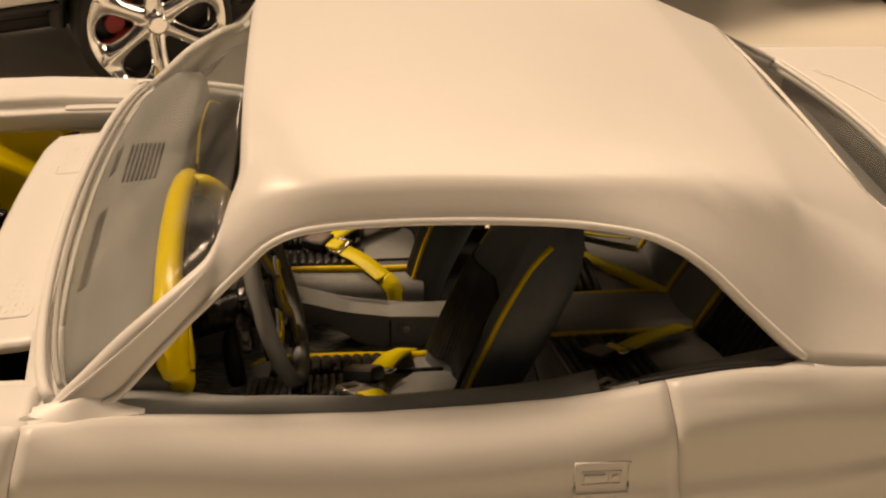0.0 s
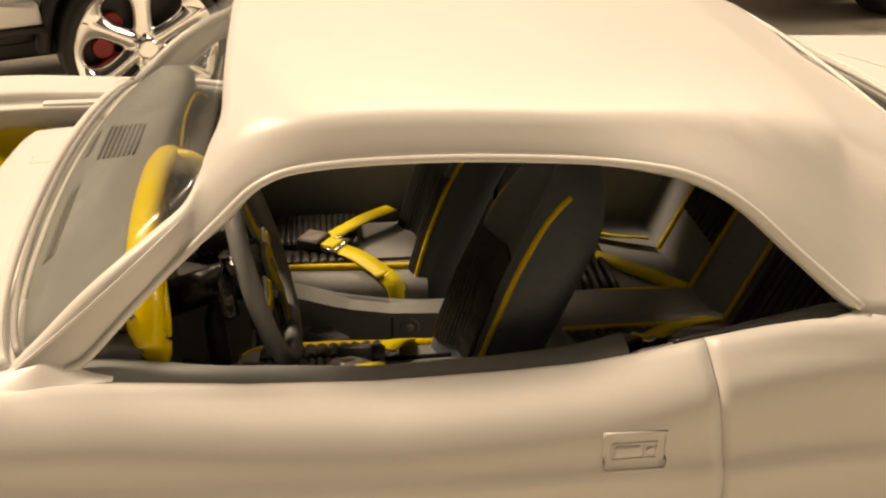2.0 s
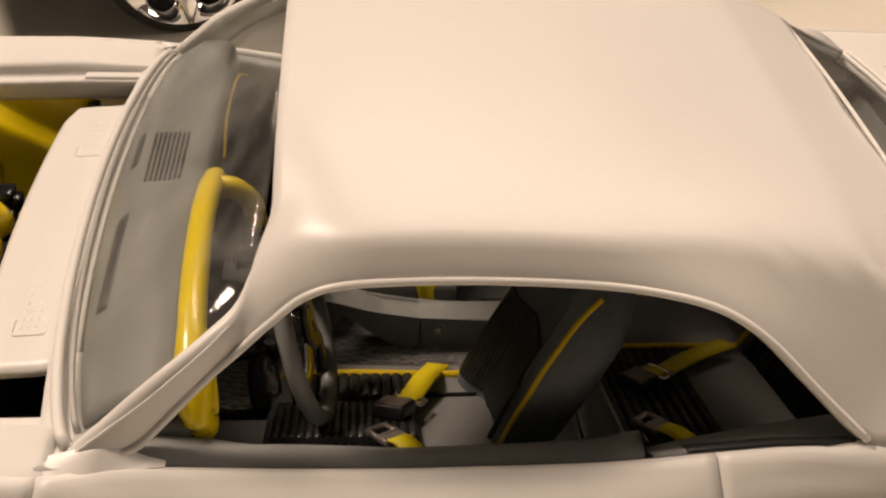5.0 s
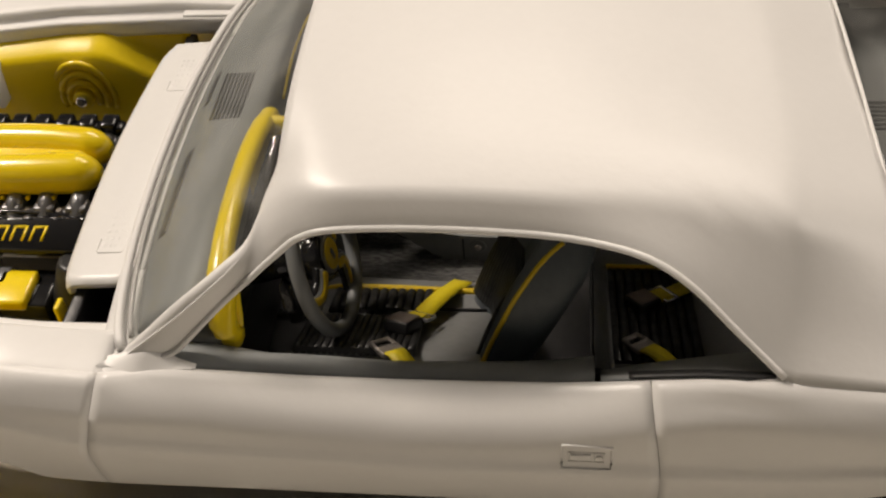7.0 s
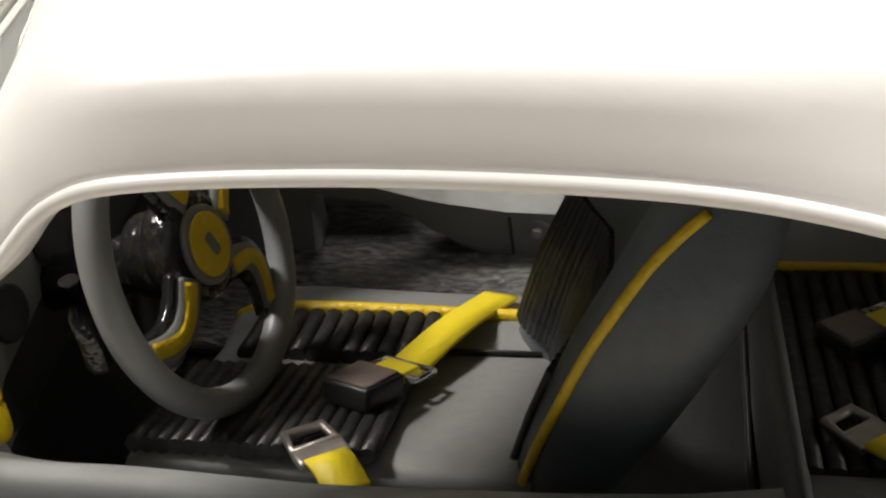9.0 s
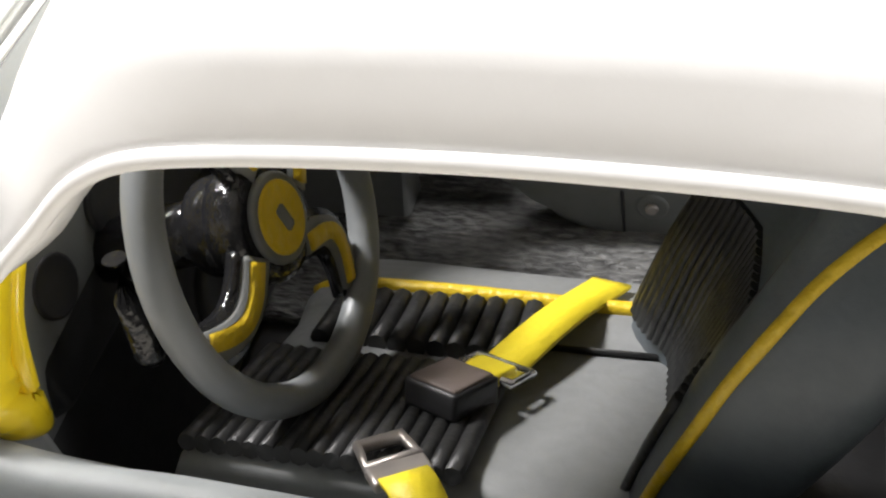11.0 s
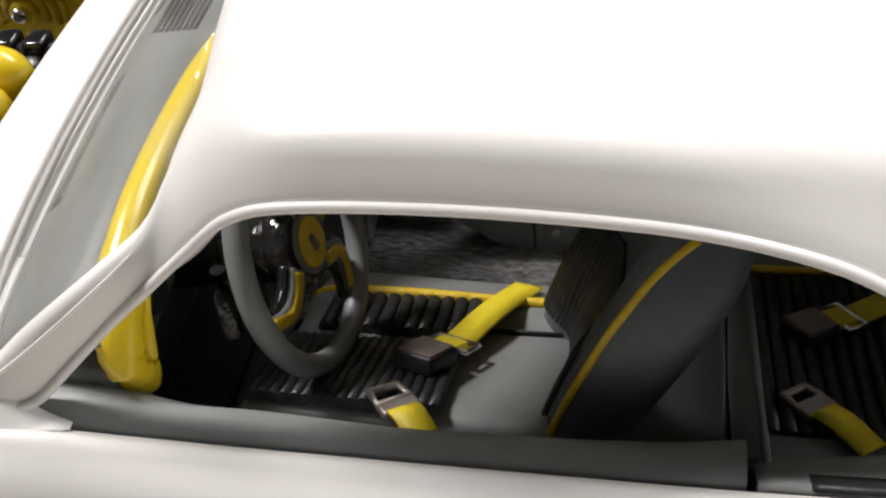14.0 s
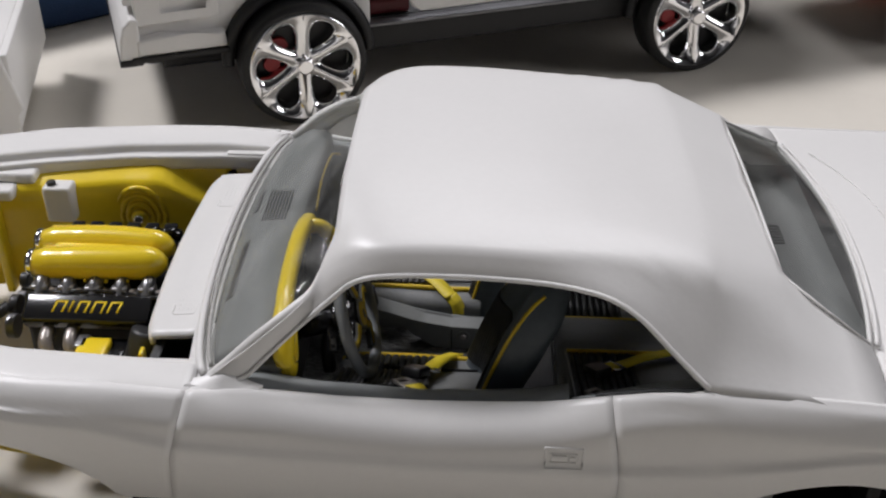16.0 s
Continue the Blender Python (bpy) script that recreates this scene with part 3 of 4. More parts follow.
tank = part("washer_tank", block(-6.80, -6.30, 1.78, 2.16, 2.42, 3.10, 0.06), WHITE, car, "white plastic washer tank")
part("cap", drum((-6.66, 1.94, 3.13), (0, 0, 1), 0.08, 0.08, 14, bev=0.02), BLACK, tank)
# engine
part("engine_block", block(-6.3, -4.2, -0.9, 0.9, 1.2, 2.45, 0.1), BLACK, car)
for y, x0 in ((0.28, -6.27), (-0.34, -6.20)):
    line = catmull([(x0, y, 2.93), (-5.7, y * 1.02, 2.96), (-4.95, y * 0.97, 2.97), (-4.45, y * 0.84, 2.95), (-4.12, y * 0.70, 2.91)], 30)
    rad = [0.20, 0.22, 0.24] + [0.255] * 6 + [0.265] * 16 + [0.265, 0.25, 0.22, 0.17, 0.09]
    plen = part("intake_plenum", tube(line, rad, 20), YELLOW, car, "glossy yellow intake plenum")
    part("plenum_rib", tube([(p[0], p[1] + 0.1, p[2] + 0.235) for p in line[2:22]], 0.02, 6), YELLOW, plen)
    part("end_ring", drum((x0 - 0.03, y, 2.93), (1, 0, 0), 0.23, 0.09, 24, bev=0.02), CHROME, plen)
    part("end_cap", drum((x0 - 0.06, y, 2.93), (1, 0, 0), 0.17, 0.09, 24), BLACK, plen)
    for k in range(6):
        part("plenum_bolt", drum((-6.0 + k * 0.33, y - 0.25, 2.80), (0, -1, 0.3), 0.028, 0.06, 8), YELLOW, plen)
rail = part("far_cover_rail", block(-6.05, -4.15, 0.72, 0.95, 2.6, 2.88, 0.05), GLOSSBLACK, car)
for k in range(6):
    part("coil_pack", block(-6.0 + 0.31 * k, -5.78 + 0.31 * k, 0.70, 0.98, 2.82, 2.96, 0.04), GLOSSBLACK, rail)
part("plenum_bridge", block(-6.0, -4.35, -0.2, 0.14, 2.70, 3.08, 0.1), YELLOW, car)
for sgn in (-1, 1):
    cov = part("valve_cover", at_pose(block(-1.0, 1.0, -0.25, 0.25, -0.16, 0.16, 0.07), Matrix.Translation((-5.20, sgn * 0.98, 2.48)) @ Matrix.Rotation(sgn * radians(-28), 4, "X")), GLOSSBLACK, car, "glossy black valve cover")
    part("cover_rail", block(-6.25, -4.22, min(sgn * 0.62, sgn * 0.76), max(sgn * 0.62, sgn * 0.76), 2.60, 2.70, 0.03), GUNMETAL, car)
    for k in range(5):
        x = -6.05 + k * 0.42
        part("runner", tube(catmull([(x, sgn * 0.40, 2.74), (x + 0.02, sgn * 0.62, 2.76), (x + 0.03, sgn * 0.78, 2.60)], 8), [0.09, 0.10, 0.11, 0.11, 0.11, 0.11, 0.12, 0.12], 10), GUNMETAL, car)
        part("runner_flange", block(x - 0.12, x + 0.15, min(sgn * 0.56, sgn * 0.78), max(sgn * 0.56, sgn * 0.78), 2.58, 2.78, 0.04), GUNMETAL, car)
        part("bolt", drum((x + 0.2, sgn * 0.72, 2.68), (0, 0, 1), 0.04, 0.08, 8), STEEL, car)
    if sgn < 0:
        for k in range(6):
            part("cover_stud", block(-6.10 + 0.36 * k, -5.92 + 0.36 * k, -0.90, -0.80, 2.56, 2.72, 0.03), GLOSSBLACK, cov)
        # slanted yellow badge marks
        tilt = Matrix.Translation((0.17, -1.05, 2.622)) @ Matrix.Rotation(radians(28), 4, "X")
        for x, wd in ((-5.88, 0.15), (-5.63, 0.0), (-5.52, 0.14), (-5.28, 0.15), (-5.03, 0.15)):
            for a, b, y0, y1 in ((0, 0.035, -0.10, 0.10), (wd, wd + 0.035, -0.10, 0.10), (0, wd, 0.065, 0.10)):
                if wd or (a, y0) == (0, -0.10):
                    mk = block(x + a, x + b, y0, y1, -0.008, 0.008, 0)
                    for v in mk.verts:
                        v.co.x += 0.25 * v.co.y
                    part("badge_mark", at_pose(mk, tilt), YELLOW, cov)
for x in (-5.80, -5.42):
    part("header_pipe", tube(catmull([(x, -1.2, 2.30), (x + 0.03, -1.48, 2.24), (x + 0.14, -1.62, 2.0), (x + 0.3, -1.55, 1.6)], 12), 0.11, 12), STEEL, car)
box = part("control_box", block(-5.22, -4.52, -1.88, -1.25, 1.75, 2.20, 0.05), GLOSSBLACK, car)
part("box_lid", block(-5.24, -4.76, -1.92, -1.36, 2.14, 2.30, 0.05), YELLOW, box)
part("starter", drum((-4.25, -1.5, 2.15), (0.3, 0.4, 1), 0.28, 0.7, 20, bev=0.06), BLACK, car)
part("coil_bracket", block(-5.3, -5.1, -1.62, -1.3, 2.12, 2.3, 0.04), GUNMETAL, car)
for k in range(4):
    part("front_pulley", drum((-6.5 - 0.05 * k, -0.9 + 0.35 * k, 2.1 + 0.15 * (k % 2)), (1, 0, 0), 0.2 - 0.02 * k, 0.14, 16, bev=0.02), BLACK if k % 2 else GUNMETAL, car)
part("hose", tube(catmull([(-6.5, -0.9, 2.5), (-6.75, -1.3, 2.35), (-6.6, -1.6, 2.0), (-6.1, -1.7, 1.8)], 14), 0.09, 10), BLACK, car)
part("fender_step", block(-8.2, -7.0, 2.05, 2.45, 3.0, 3.22, 0.08), WHITE, car)
part("fender_step", block(-8.1, -7.3, 1.70, 2.1, 2.85, 3.06, 0.08), WHITE, car)
for k in range(7):
    part("cover_bolt", drum((-6.05 + 0.3 * k, -0.86, 2.66), (0, -0.4, 1), 0.03, 0.06, 8), STEEL, car)
part("wire_loom", tube(catmull([(-6.3, -0.75, 2.72), (-5.8, -0.80, 2.70), (-5.2, -0.78, 2.73), (-4.6, -0.80, 2.70), (-4.2, -0.9, 2.6)], 30), 0.03, 8), GLOSSBLACK, car)
part("battery", block(-7.2, -6.6, -1.9, -1.3, 1.6, 2.2, 0.05), BLACK, car)

# ---- interior ----
cabin = car


def dash_top(y):
    return 3.67 + 0.05 * (1 - (y / 3.2) ** 2)


rows = []
for y in np.linspace(-3.25, 3.25, 40):
    c = max(0.0, 1 - (y / 3.5) ** 2)
    x0 = -2.52 - 0.44 * c ** 0.6
    hood = 0.20 * math.exp(-((y + 1.9) / 1.3) ** 2)
    x1 = -1.98 + 0.10 * max(0.0, -y) / 3
    rows.append([(x0, y, 3.38), (x0 + 0.1, y, 3.48), (x0 + 0.35, y, dash_top(y) - 0.02), (x1 - 0.25, y, dash_top(y) + hood * 0.8), (x1, y, dash_top(y) + hood), (x1 + 0.08, y, dash_top(y) - 0.1 + hood), (x1 + 0.1, y, 3.2), (x1 - 0.1, y, 2.6), (x1 - 0.3, y, 2.2)])
dash = part("dashboard", sheet(rows), GREY, car, "matt grey dashboard pad", solid=0.05)


def pad_z(x, y):
    x0 = -2.52 - 0.44 * max(0.0, 1 - (y / 3.5) ** 2) ** 0.6
    hood = 0.20 * math.exp(-((y + 1.9) / 1.3) ** 2)
    x1 = -1.98 + 0.10 * max(0.0, -y) / 3
    return float(np.interp(x, [x0, x0 + 0.1, x0 + 0.35, x1 - 0.25, x1], [3.38, 3.48, dash_top(y) - 0.02, dash_top(y) + hood * 0.8, dash_top(y) + hood]))


def pad_strip(name, x0, x1, y0, y1, lift):
    rows_ = [[(x, y, pad_z(x, y) + lift) for x in np.linspace(x0, x1, 4)] for y in np.linspace(y0, y1, 14)]
    return part(name, sheet(rows_), BLACK, dash, solid=0.03)


pad_strip("dash_slot", -2.77, -2.66, -1.98, -0.62, 0.010)
pad_strip("dash_slot", -2.80, -2.72, 0.35, 1.05, 0.010)
for k in range(8):
    pad_strip("defroster_slat", -2.58 + 0.05 * k, -2.555 + 0.05 * k, -0.15, 0.84, 0.014)
part("under_dash", block(-2.85, -2.0, -3.2, 3.2, 1.1, 3.2, 0.1), BLACK, car)
# yellow face and brow of the instrument panel
brow = catmull([(-1.86, 0.1, 3.64), (-1.87, -0.25, 3.76), (-1.88, -0.9, 3.87), (-1.85, -1.8, 3.94), (-1.81, -2.5, 3.93), (-1.77, -2.93, 3.80), (-1.75, -3.16, 3.56), (-1.71, -3.20, 3.36), (-1.73, -3.08, 3.05)], 50)
part("dash_brow", tube(brow, [0.06] + [0.11] * 4 + [0.125] * 30 + [0.135, 0.14, 0.15, 0.16, 0.165, 0.165, 0.16, 0.15, 0.15, 0.15] + [0.14, 0.14, 0.12, 0.1, 0.06], 14, squash=0.85), YELLOW, dash, "glossy yellow dashboard brow")
part("brow_return", tube(catmull([(-1.87, -0.24, 3.70), (-1.66, -0.20, 3.66), (-1.48, -0.22, 3.48), (-1.44, -0.26, 3.2)], 16), 0.12, 12), YELLOW, dash)
part("brow_strip", tube(catmull([(-1.66, -2.78, 3.80), (-1.64, -2.96, 3.66), (-1.62, -3.08, 3.46), (-1.64, -3.12, 3.22)], 14), 0.055, 8, squash=0.8), YELLOW, dash)
part("dash_face", prism([(-2.02, 3.3), (-1.95, 3.78), (-1.86, 3.78), (-1.84, 3.3)], -2.9, 0.0, 0.04), YELLOW, dash)
part("gauge_panel", prism([(-2.05, 2.6), (-1.98, 3.5), (-1.82, 3.5), (-1.80, 2.8)], -2.85, -0.2, 0.05), BLACK, dash)
for y in (-2.55, -2.0, -1.4, -0.8):
    part("gauge", drum((-1.81, y, 3.36), (1, 0, 0.1), 0.16, 0.06, 20, bev=0.02), BLACK, dash)
part("dash_brow", tube(catmull([(-1.84, 0.6, 3.50), (-1.88, 1.6, 3.52), (-1.84, 2.6, 3.48), (-1.75, 3.0, 3.3)], 24), 0.02, 10), TRIMYEL, dash)
part("kick_panel", block(-2.5, -1.75, -3.3, -3.05, 2.6, 3.42, 0.06), GREY, dash)
part("air_hose", tube([(-1.7 + 0.04 * k, -0.2 + 0.01 * k, 2.75) for k in range(16)], [0.15, 0.12] * 8, 10), BLACK, dash)

# steering wheel: local x points down the wheel, y to its far side, z to the driver
WH = Matrix.Translation((-0.88, -2.10, 3.42)) @ Vector((0, 0, 1)).rotation_difference(Vector((0.968, 0.0, 0.26))).to_matrix().to_4x4()
steer = thing("steering_wheel", "grey rimmed steering wheel with black and yellow spokes", "steering wheel")
R0 = 0.825
part("rim", at_pose(tube([(R0 * math.cos(a), R0 * math.sin(a), 0) for a in np.linspace(0, 2 * math.pi, 64, endpoint=False)], 0.082, 14, True), WH), WHEELGREY, steer)
hub = part("hub", at_pose(bm_join(drum((0, 0, -0.06), (0, 0, 1), 0.30, 0.20, 32, bev=0.05), drum((0, 0, -0.22), (0, 0, 1), 0.24, 0.22, 24, bev=0.04)), WH), CHIPPED, steer)
part("emblem_ring", at_pose(drum((0, 0, 0.05), (0, 0, 1), 0.215, 0.04, 32, bev=0.015), WH), GREY, hub)
part("emblem", at_pose(drum((0, 0, 0.07), (0, 0, 1), 0.175, 0.03, 28, bev=0.012), WH), TRIMYEL, hub)
part("emblem_mark", at_pose(block(-0.06, 0.07, -0.03, 0.035, 0.08, 0.092, 0.012, 1), WH), GREY, hub)
for a, bend in ((18, 0.16), (84, 0.10), (160, 0.10), (270, 0.12)):
    def arc(width, x0, x1, z):
        """A bowed bar from the hub to the rim."""
        line = [(x0 + (x1 - x0) * u, bend * math.sin(math.pi * u), z - 0.05 * u) for u in np.linspace(0, 1, 12)]
        return at_pose(at_pose(ribbon(line, width, 0.06, across=(0, 1, 0)), Matrix.Rotation(radians(a), 4, "Z")), WH)
    sp = part("spoke", arc(0.23, 0.22, 0.80, -0.02), CHIPPED, steer)
    part("spoke_rim", arc(0.15, 0.24, 0.76, 0.015), GREY, sp)
    part("spoke_inlay", arc(0.085, 0.27, 0.72, 0.032), TRIMYEL, sp)
part("column", tube([tuple(WH @ Vector((0, 0, -0.25))), (-1.9, -2.12, 3.10)], 0.16, 14), CHIPPED, steer)
part("column_switch", tube([(-1.14, -2.80, 3.90), (-1.14, -2.83, 3.70), (-1.13, -2.87, 3.50), (-1.12, -2.90, 3.42), (-1.12, -2.91, 3.39)], [0.05, 0.066, 0.07, 0.07, 0.055], 14), CHIPPED, steer)
part("stalk", tube(catmull([(-1.33, -2.0, 3.10), (-1.34, -2.12, 2.85), (-1.30, -2.25, 2.50)], 8), [0.06, 0.07, 0.09, 0.10, 0.10, 0.10, 0.10, 0.08], 12), BLACK, steer)

# carpet, tunnel and console
# floor carpet is the tunnel's; black puts in the shade behind the seats
part("carpet", block(-3.3, 4.6, -3.26, 3.26, 0.98, 1.06, 0.02), BLACK, car)
part("tunnel", block(-3.0, 1.5, -0.95, 1.05, 1.0, 1.16, 0.06), CARPET, car)
console = part("console", prism([(-2.3, 1.1), (-2.3, 2.35), (-1.2, 2.02), (-0.60, 1.84), (-0.30, 1.74), (-0.10, 1.64), (0.35, 1.56), (1.7, 1.58), (1.7, 1.12), (0.34, 1.12), (0.10, 1.15), (-0.09, 1.25), (-0.22, 1.45), (-0.36, 1.60), (-0.6, 1.70), (-1.2, 1.86), (-1.2, 1.1)], 0.08, 0.46, 0.05), GREY, car, "satin grey centre console")
part("console_joint", block(0.36, 0.385, 0.068, 0.47, 1.14, 1.56, 0.008, 1), BLACK, console)
part("console_boss", drum((0.57, 0.09, 1.42), (0, 1, 0), 0.115, 0.05, 24, bev=0.02), GREY, console)
part("console_screw", drum((0.57, 0.055, 1.42), (0, 1, 0), 0.045, 0.05, 14, bev=0.018), STEEL, console)
part("shift_boot", drum((-1.0, 0.28, 2.08), (0, 0, 1), 0.16, 0.3, 16, r2=0.1), BLACK, console)


def ribs(rows_of_lines, r, n=8):
    bm = None
    for ln in rows_of_lines:
        t = tube(ln, r, n)
        bm = t if bm is None else bm_join(bm, t)
    return bm


def front_seat(name, y_in, y_out, z_of, x_shift, ext, tuck, label):
    """A bucket seat; y_in is its side by the console, y_out its side by the door, z_of its cushion height."""
    st = thing(name, label, "car seat", group="front seats")
    d = 1 if y_out > y_in else -1
    w = abs(y_out - y_in)

    def Y(v):
        return y_in + d * v
    # cushion
    rows = []
    for x, lift in ((-1.32, -0.45), (-1.28, -0.18), (-1.16, -0.04), (-0.9, 0.0), (-0.4, -0.02), (0.3, -0.05), (0.9, -0.05)):
        prof = [(-ext, -0.85), (-ext, -0.22), (0.03 - ext, -0.02), (0.12 - 0.7 * ext, 0.06), (0.34, 0.085), (0.46, 0.03), (0.56, -0.02), (1.0, -0.03), (w - 0.45, -0.03), (w - 0.3, -0.03), (w - 0.1, -0.04), (w, -0.15), (w, -0.7)]
        rows.append([(x + x_shift, Y(v), z_of(Y(v)) + z + lift) for v, z in prof])
    rows = [[tuple(p) for p in catmull(r, 40)] for r in rows]
    cols = [catmull([r[j] for r in rows], 30) for j in range(40)]
    part("cushion", sheet([[cols[j][k] for j in range(40)] for k in range(30)]), SEATGREY, st)
    # pleated insert: long pleats across the seat, short ones up the bolster
    px = np.linspace(-0.98, 0.10, 11) + x_shift
    part("seat_pleats", ribs([[(x, Y(v), z_of(Y(v)) + 0.0) for v in np.linspace(0.99, w - 0.06, 6)] for x in np.linspace(px[0] - 0.16, px[-1], 17)], 0.046), PLEAT, st, "black ribbed vinyl insert")
    part("bolster_pleats", ribs([[(x + 0.02, Y(v), z_of(Y(v)) + z) for v, z in ((0.36, 0.07), (0.5, 0.04), (0.68, 0.012), (0.82, -0.005))] for x in px], 0.056), PLEAT, st)
    pip = [(x, Y(0.27), z_of(Y(0.27)) + z) for x, z in ((-1.22 + x_shift, -0.02), (-1.0 + x_shift, 0.075), (-0.4 + x_shift, 0.085), (0.3 + x_shift, 0.06), (0.9 + x_shift, 0.05))]
    part("piping", tube(catmull(pip, 40), 0.045, 8), TRIMYEL, st)
    part("seat_seam", block(0.18 + x_shift, 0.85 + x_shift, min(Y(0.62), Y(0.64)), max(Y(0.62), Y(0.64)), z_of(Y(0.6)) - 0.06, z_of(Y(0.6)) - 0.015, 0.005, 1), PLEAT, st)
    # backrest: sections up the back, narrowing towards the headrest
    zb = z_of(Y(w / 2))
    BACK = ((-0.5, 0.64, 1.12, 0.35, 0.0), (0.0, 0.76, 1.28, 0.55, 0.0), (0.6, 0.93, 1.54, 0.85, 0.0), (1.1, 1.11, 1.76, 1.0, 0.02), (1.45, 1.29, 1.93, 1.08, 0.11), (1.70, 1.44, 2.00, 1.22, 0.25),
            (1.90, 1.56, 2.00, 1.42, 0.42), (2.02, 1.66, 1.96, 1.68, 0.60), (2.06, 1.76, 1.86, 2.0, 0.80))

    def section(h):
        xf, xb, k, hi_in = (float(np.interp(h, [r[0] for r in BACK], [r[c_] for r in BACK])) for c_ in (1, 2, 3, 4))
        lo, hi = tuck * k, w - hi_in
        b_ = min(1.0, (hi - lo) / 1.4)
        return [(xf + 0.16, lo + 0.50 * b_), (xf + 0.02, lo + 0.34 * b_), (xf - 0.05, lo + 0.20 * b_), (xf + 0.02, lo + 0.05), (xf + 0.22, lo), (xb - 0.15, lo + 0.02), (xb, lo + 0.22 * b_), (xb + 0.03, (lo + hi) / 2), (xb, hi - 0.22 * b_), (xb - 0.15, hi - 0.02), (xf + 0.22, hi), (xf + 0.02, hi - 0.05), (xf - 0.03, hi - 0.20 * b_), (xf + 0.04, hi - 0.34 * b_), (xf + 0.16, hi - 0.50 * b_), (xf + 0.18, (lo + hi) / 2)]
    rows = []
    for h in [r[0] for r in BACK]:
        prof = section(h)
        ring = catmull(prof + [prof[0]], 49)[:-1]
        rows.append([(a + x_shift, Y(b), zb + h) for a, b in ring])
    cols = [catmull([r[j] for r in rows], 38) for j in range(48)]
    rr = [[cols[j][k] for j in range(48)] for k in range(38)]
    bmx = sheet([r + [r[0]] for r in rr])
    bmesh.ops.remove_doubles(bmx, verts=bmx.verts, dist=0.002)
    bmx.verts.ensure_lookup_table()
    cap = [v for v in bmx.verts if v.co.z > zb + 2.0585]
    mid_x, mid_y = sum(v.co.x for v in cap) / len(cap), sum(v.co.y for v in cap) / len(cap)
    bmx.faces.new(sorted(cap, key=lambda v: math.atan2(v.co.y - mid_y, v.co.x - mid_x)))
    part("backrest", bmx, SLATESHADE, st, "slate grey moulded backrest with its shade in the colour")
    # ribbed insert between the bolsters
    cuts = []
    for h in np.linspace(-0.1, 1.0, 7):
        pr = section(h)
        cuts.append([(a + x_shift - 0.012, Y(b), zb + h) for a, b in catmull([pr[k] for k in (3, 2, 1, 0, 15, 14, 13, 12)], 36)])
    for k in range(36):
        top = 1.24 - 0.26 * (k / 35) ** 0.8
        pr = catmull([section(top)[q_] for q_ in (3, 2, 1, 0, 15, 14, 13, 12)], 36)[k]
        cuts[-1][k] = (pr[0] + x_shift - 0.012, Y(pr[1]), zb + top)
    part("back_pleats", ribs([[c_[k] for c_ in cuts] for k in range(36)], 0.026, 6), PLEAT, st, "black ribbed vinyl insert")
    for ends in ((3, 4), (11, 10)):
        pl = []
        for h, f in ((-0.3, 0.0), (0.1, 0.0), (0.6, 0.02), (1.05, 0.05), (1.25, 0.05), (1.45, 0.10), (1.62, 0.25), (1.74, 0.5), (1.82, 0.8)):
            a, b = (np.array(section(h)[k]) for k in ends)
            q_ = a + (b - a) * f
            pl.append((q_[0] - 0.012 + x_shift, Y(q_[1]), zb + h))
        part("piping", tube(catmull(pl, 46), 0.027, 8), TRIMYEL, st)
    seam = []
    for h in (1.0, 1.25, 1.45, 1.60, 1.72):
        q_ = section(h)[13]
        seam.append((q_[0] - 0.004 + x_shift, Y(q_[1]), zb + h))
    part("headrest_seam", tube(catmull(seam, 20), 0.010, 6), PLEAT, st)
    return st


def z_drv(y):
    return 2.06 - 0.50 * (y + 1.4)


def z_pas(y):
    return 1.69


front_seat("bucket_seat", -1.12, -3.02, z_drv, 0.0, 0.26, 0.42, "grey and black bucket seat with yellow piping")
front_seat("bucket_seat", 0.70, 2.60, z_pas, -0.06, 0.08, 0.06, "grey and black bucket seat with yellow piping by the console")


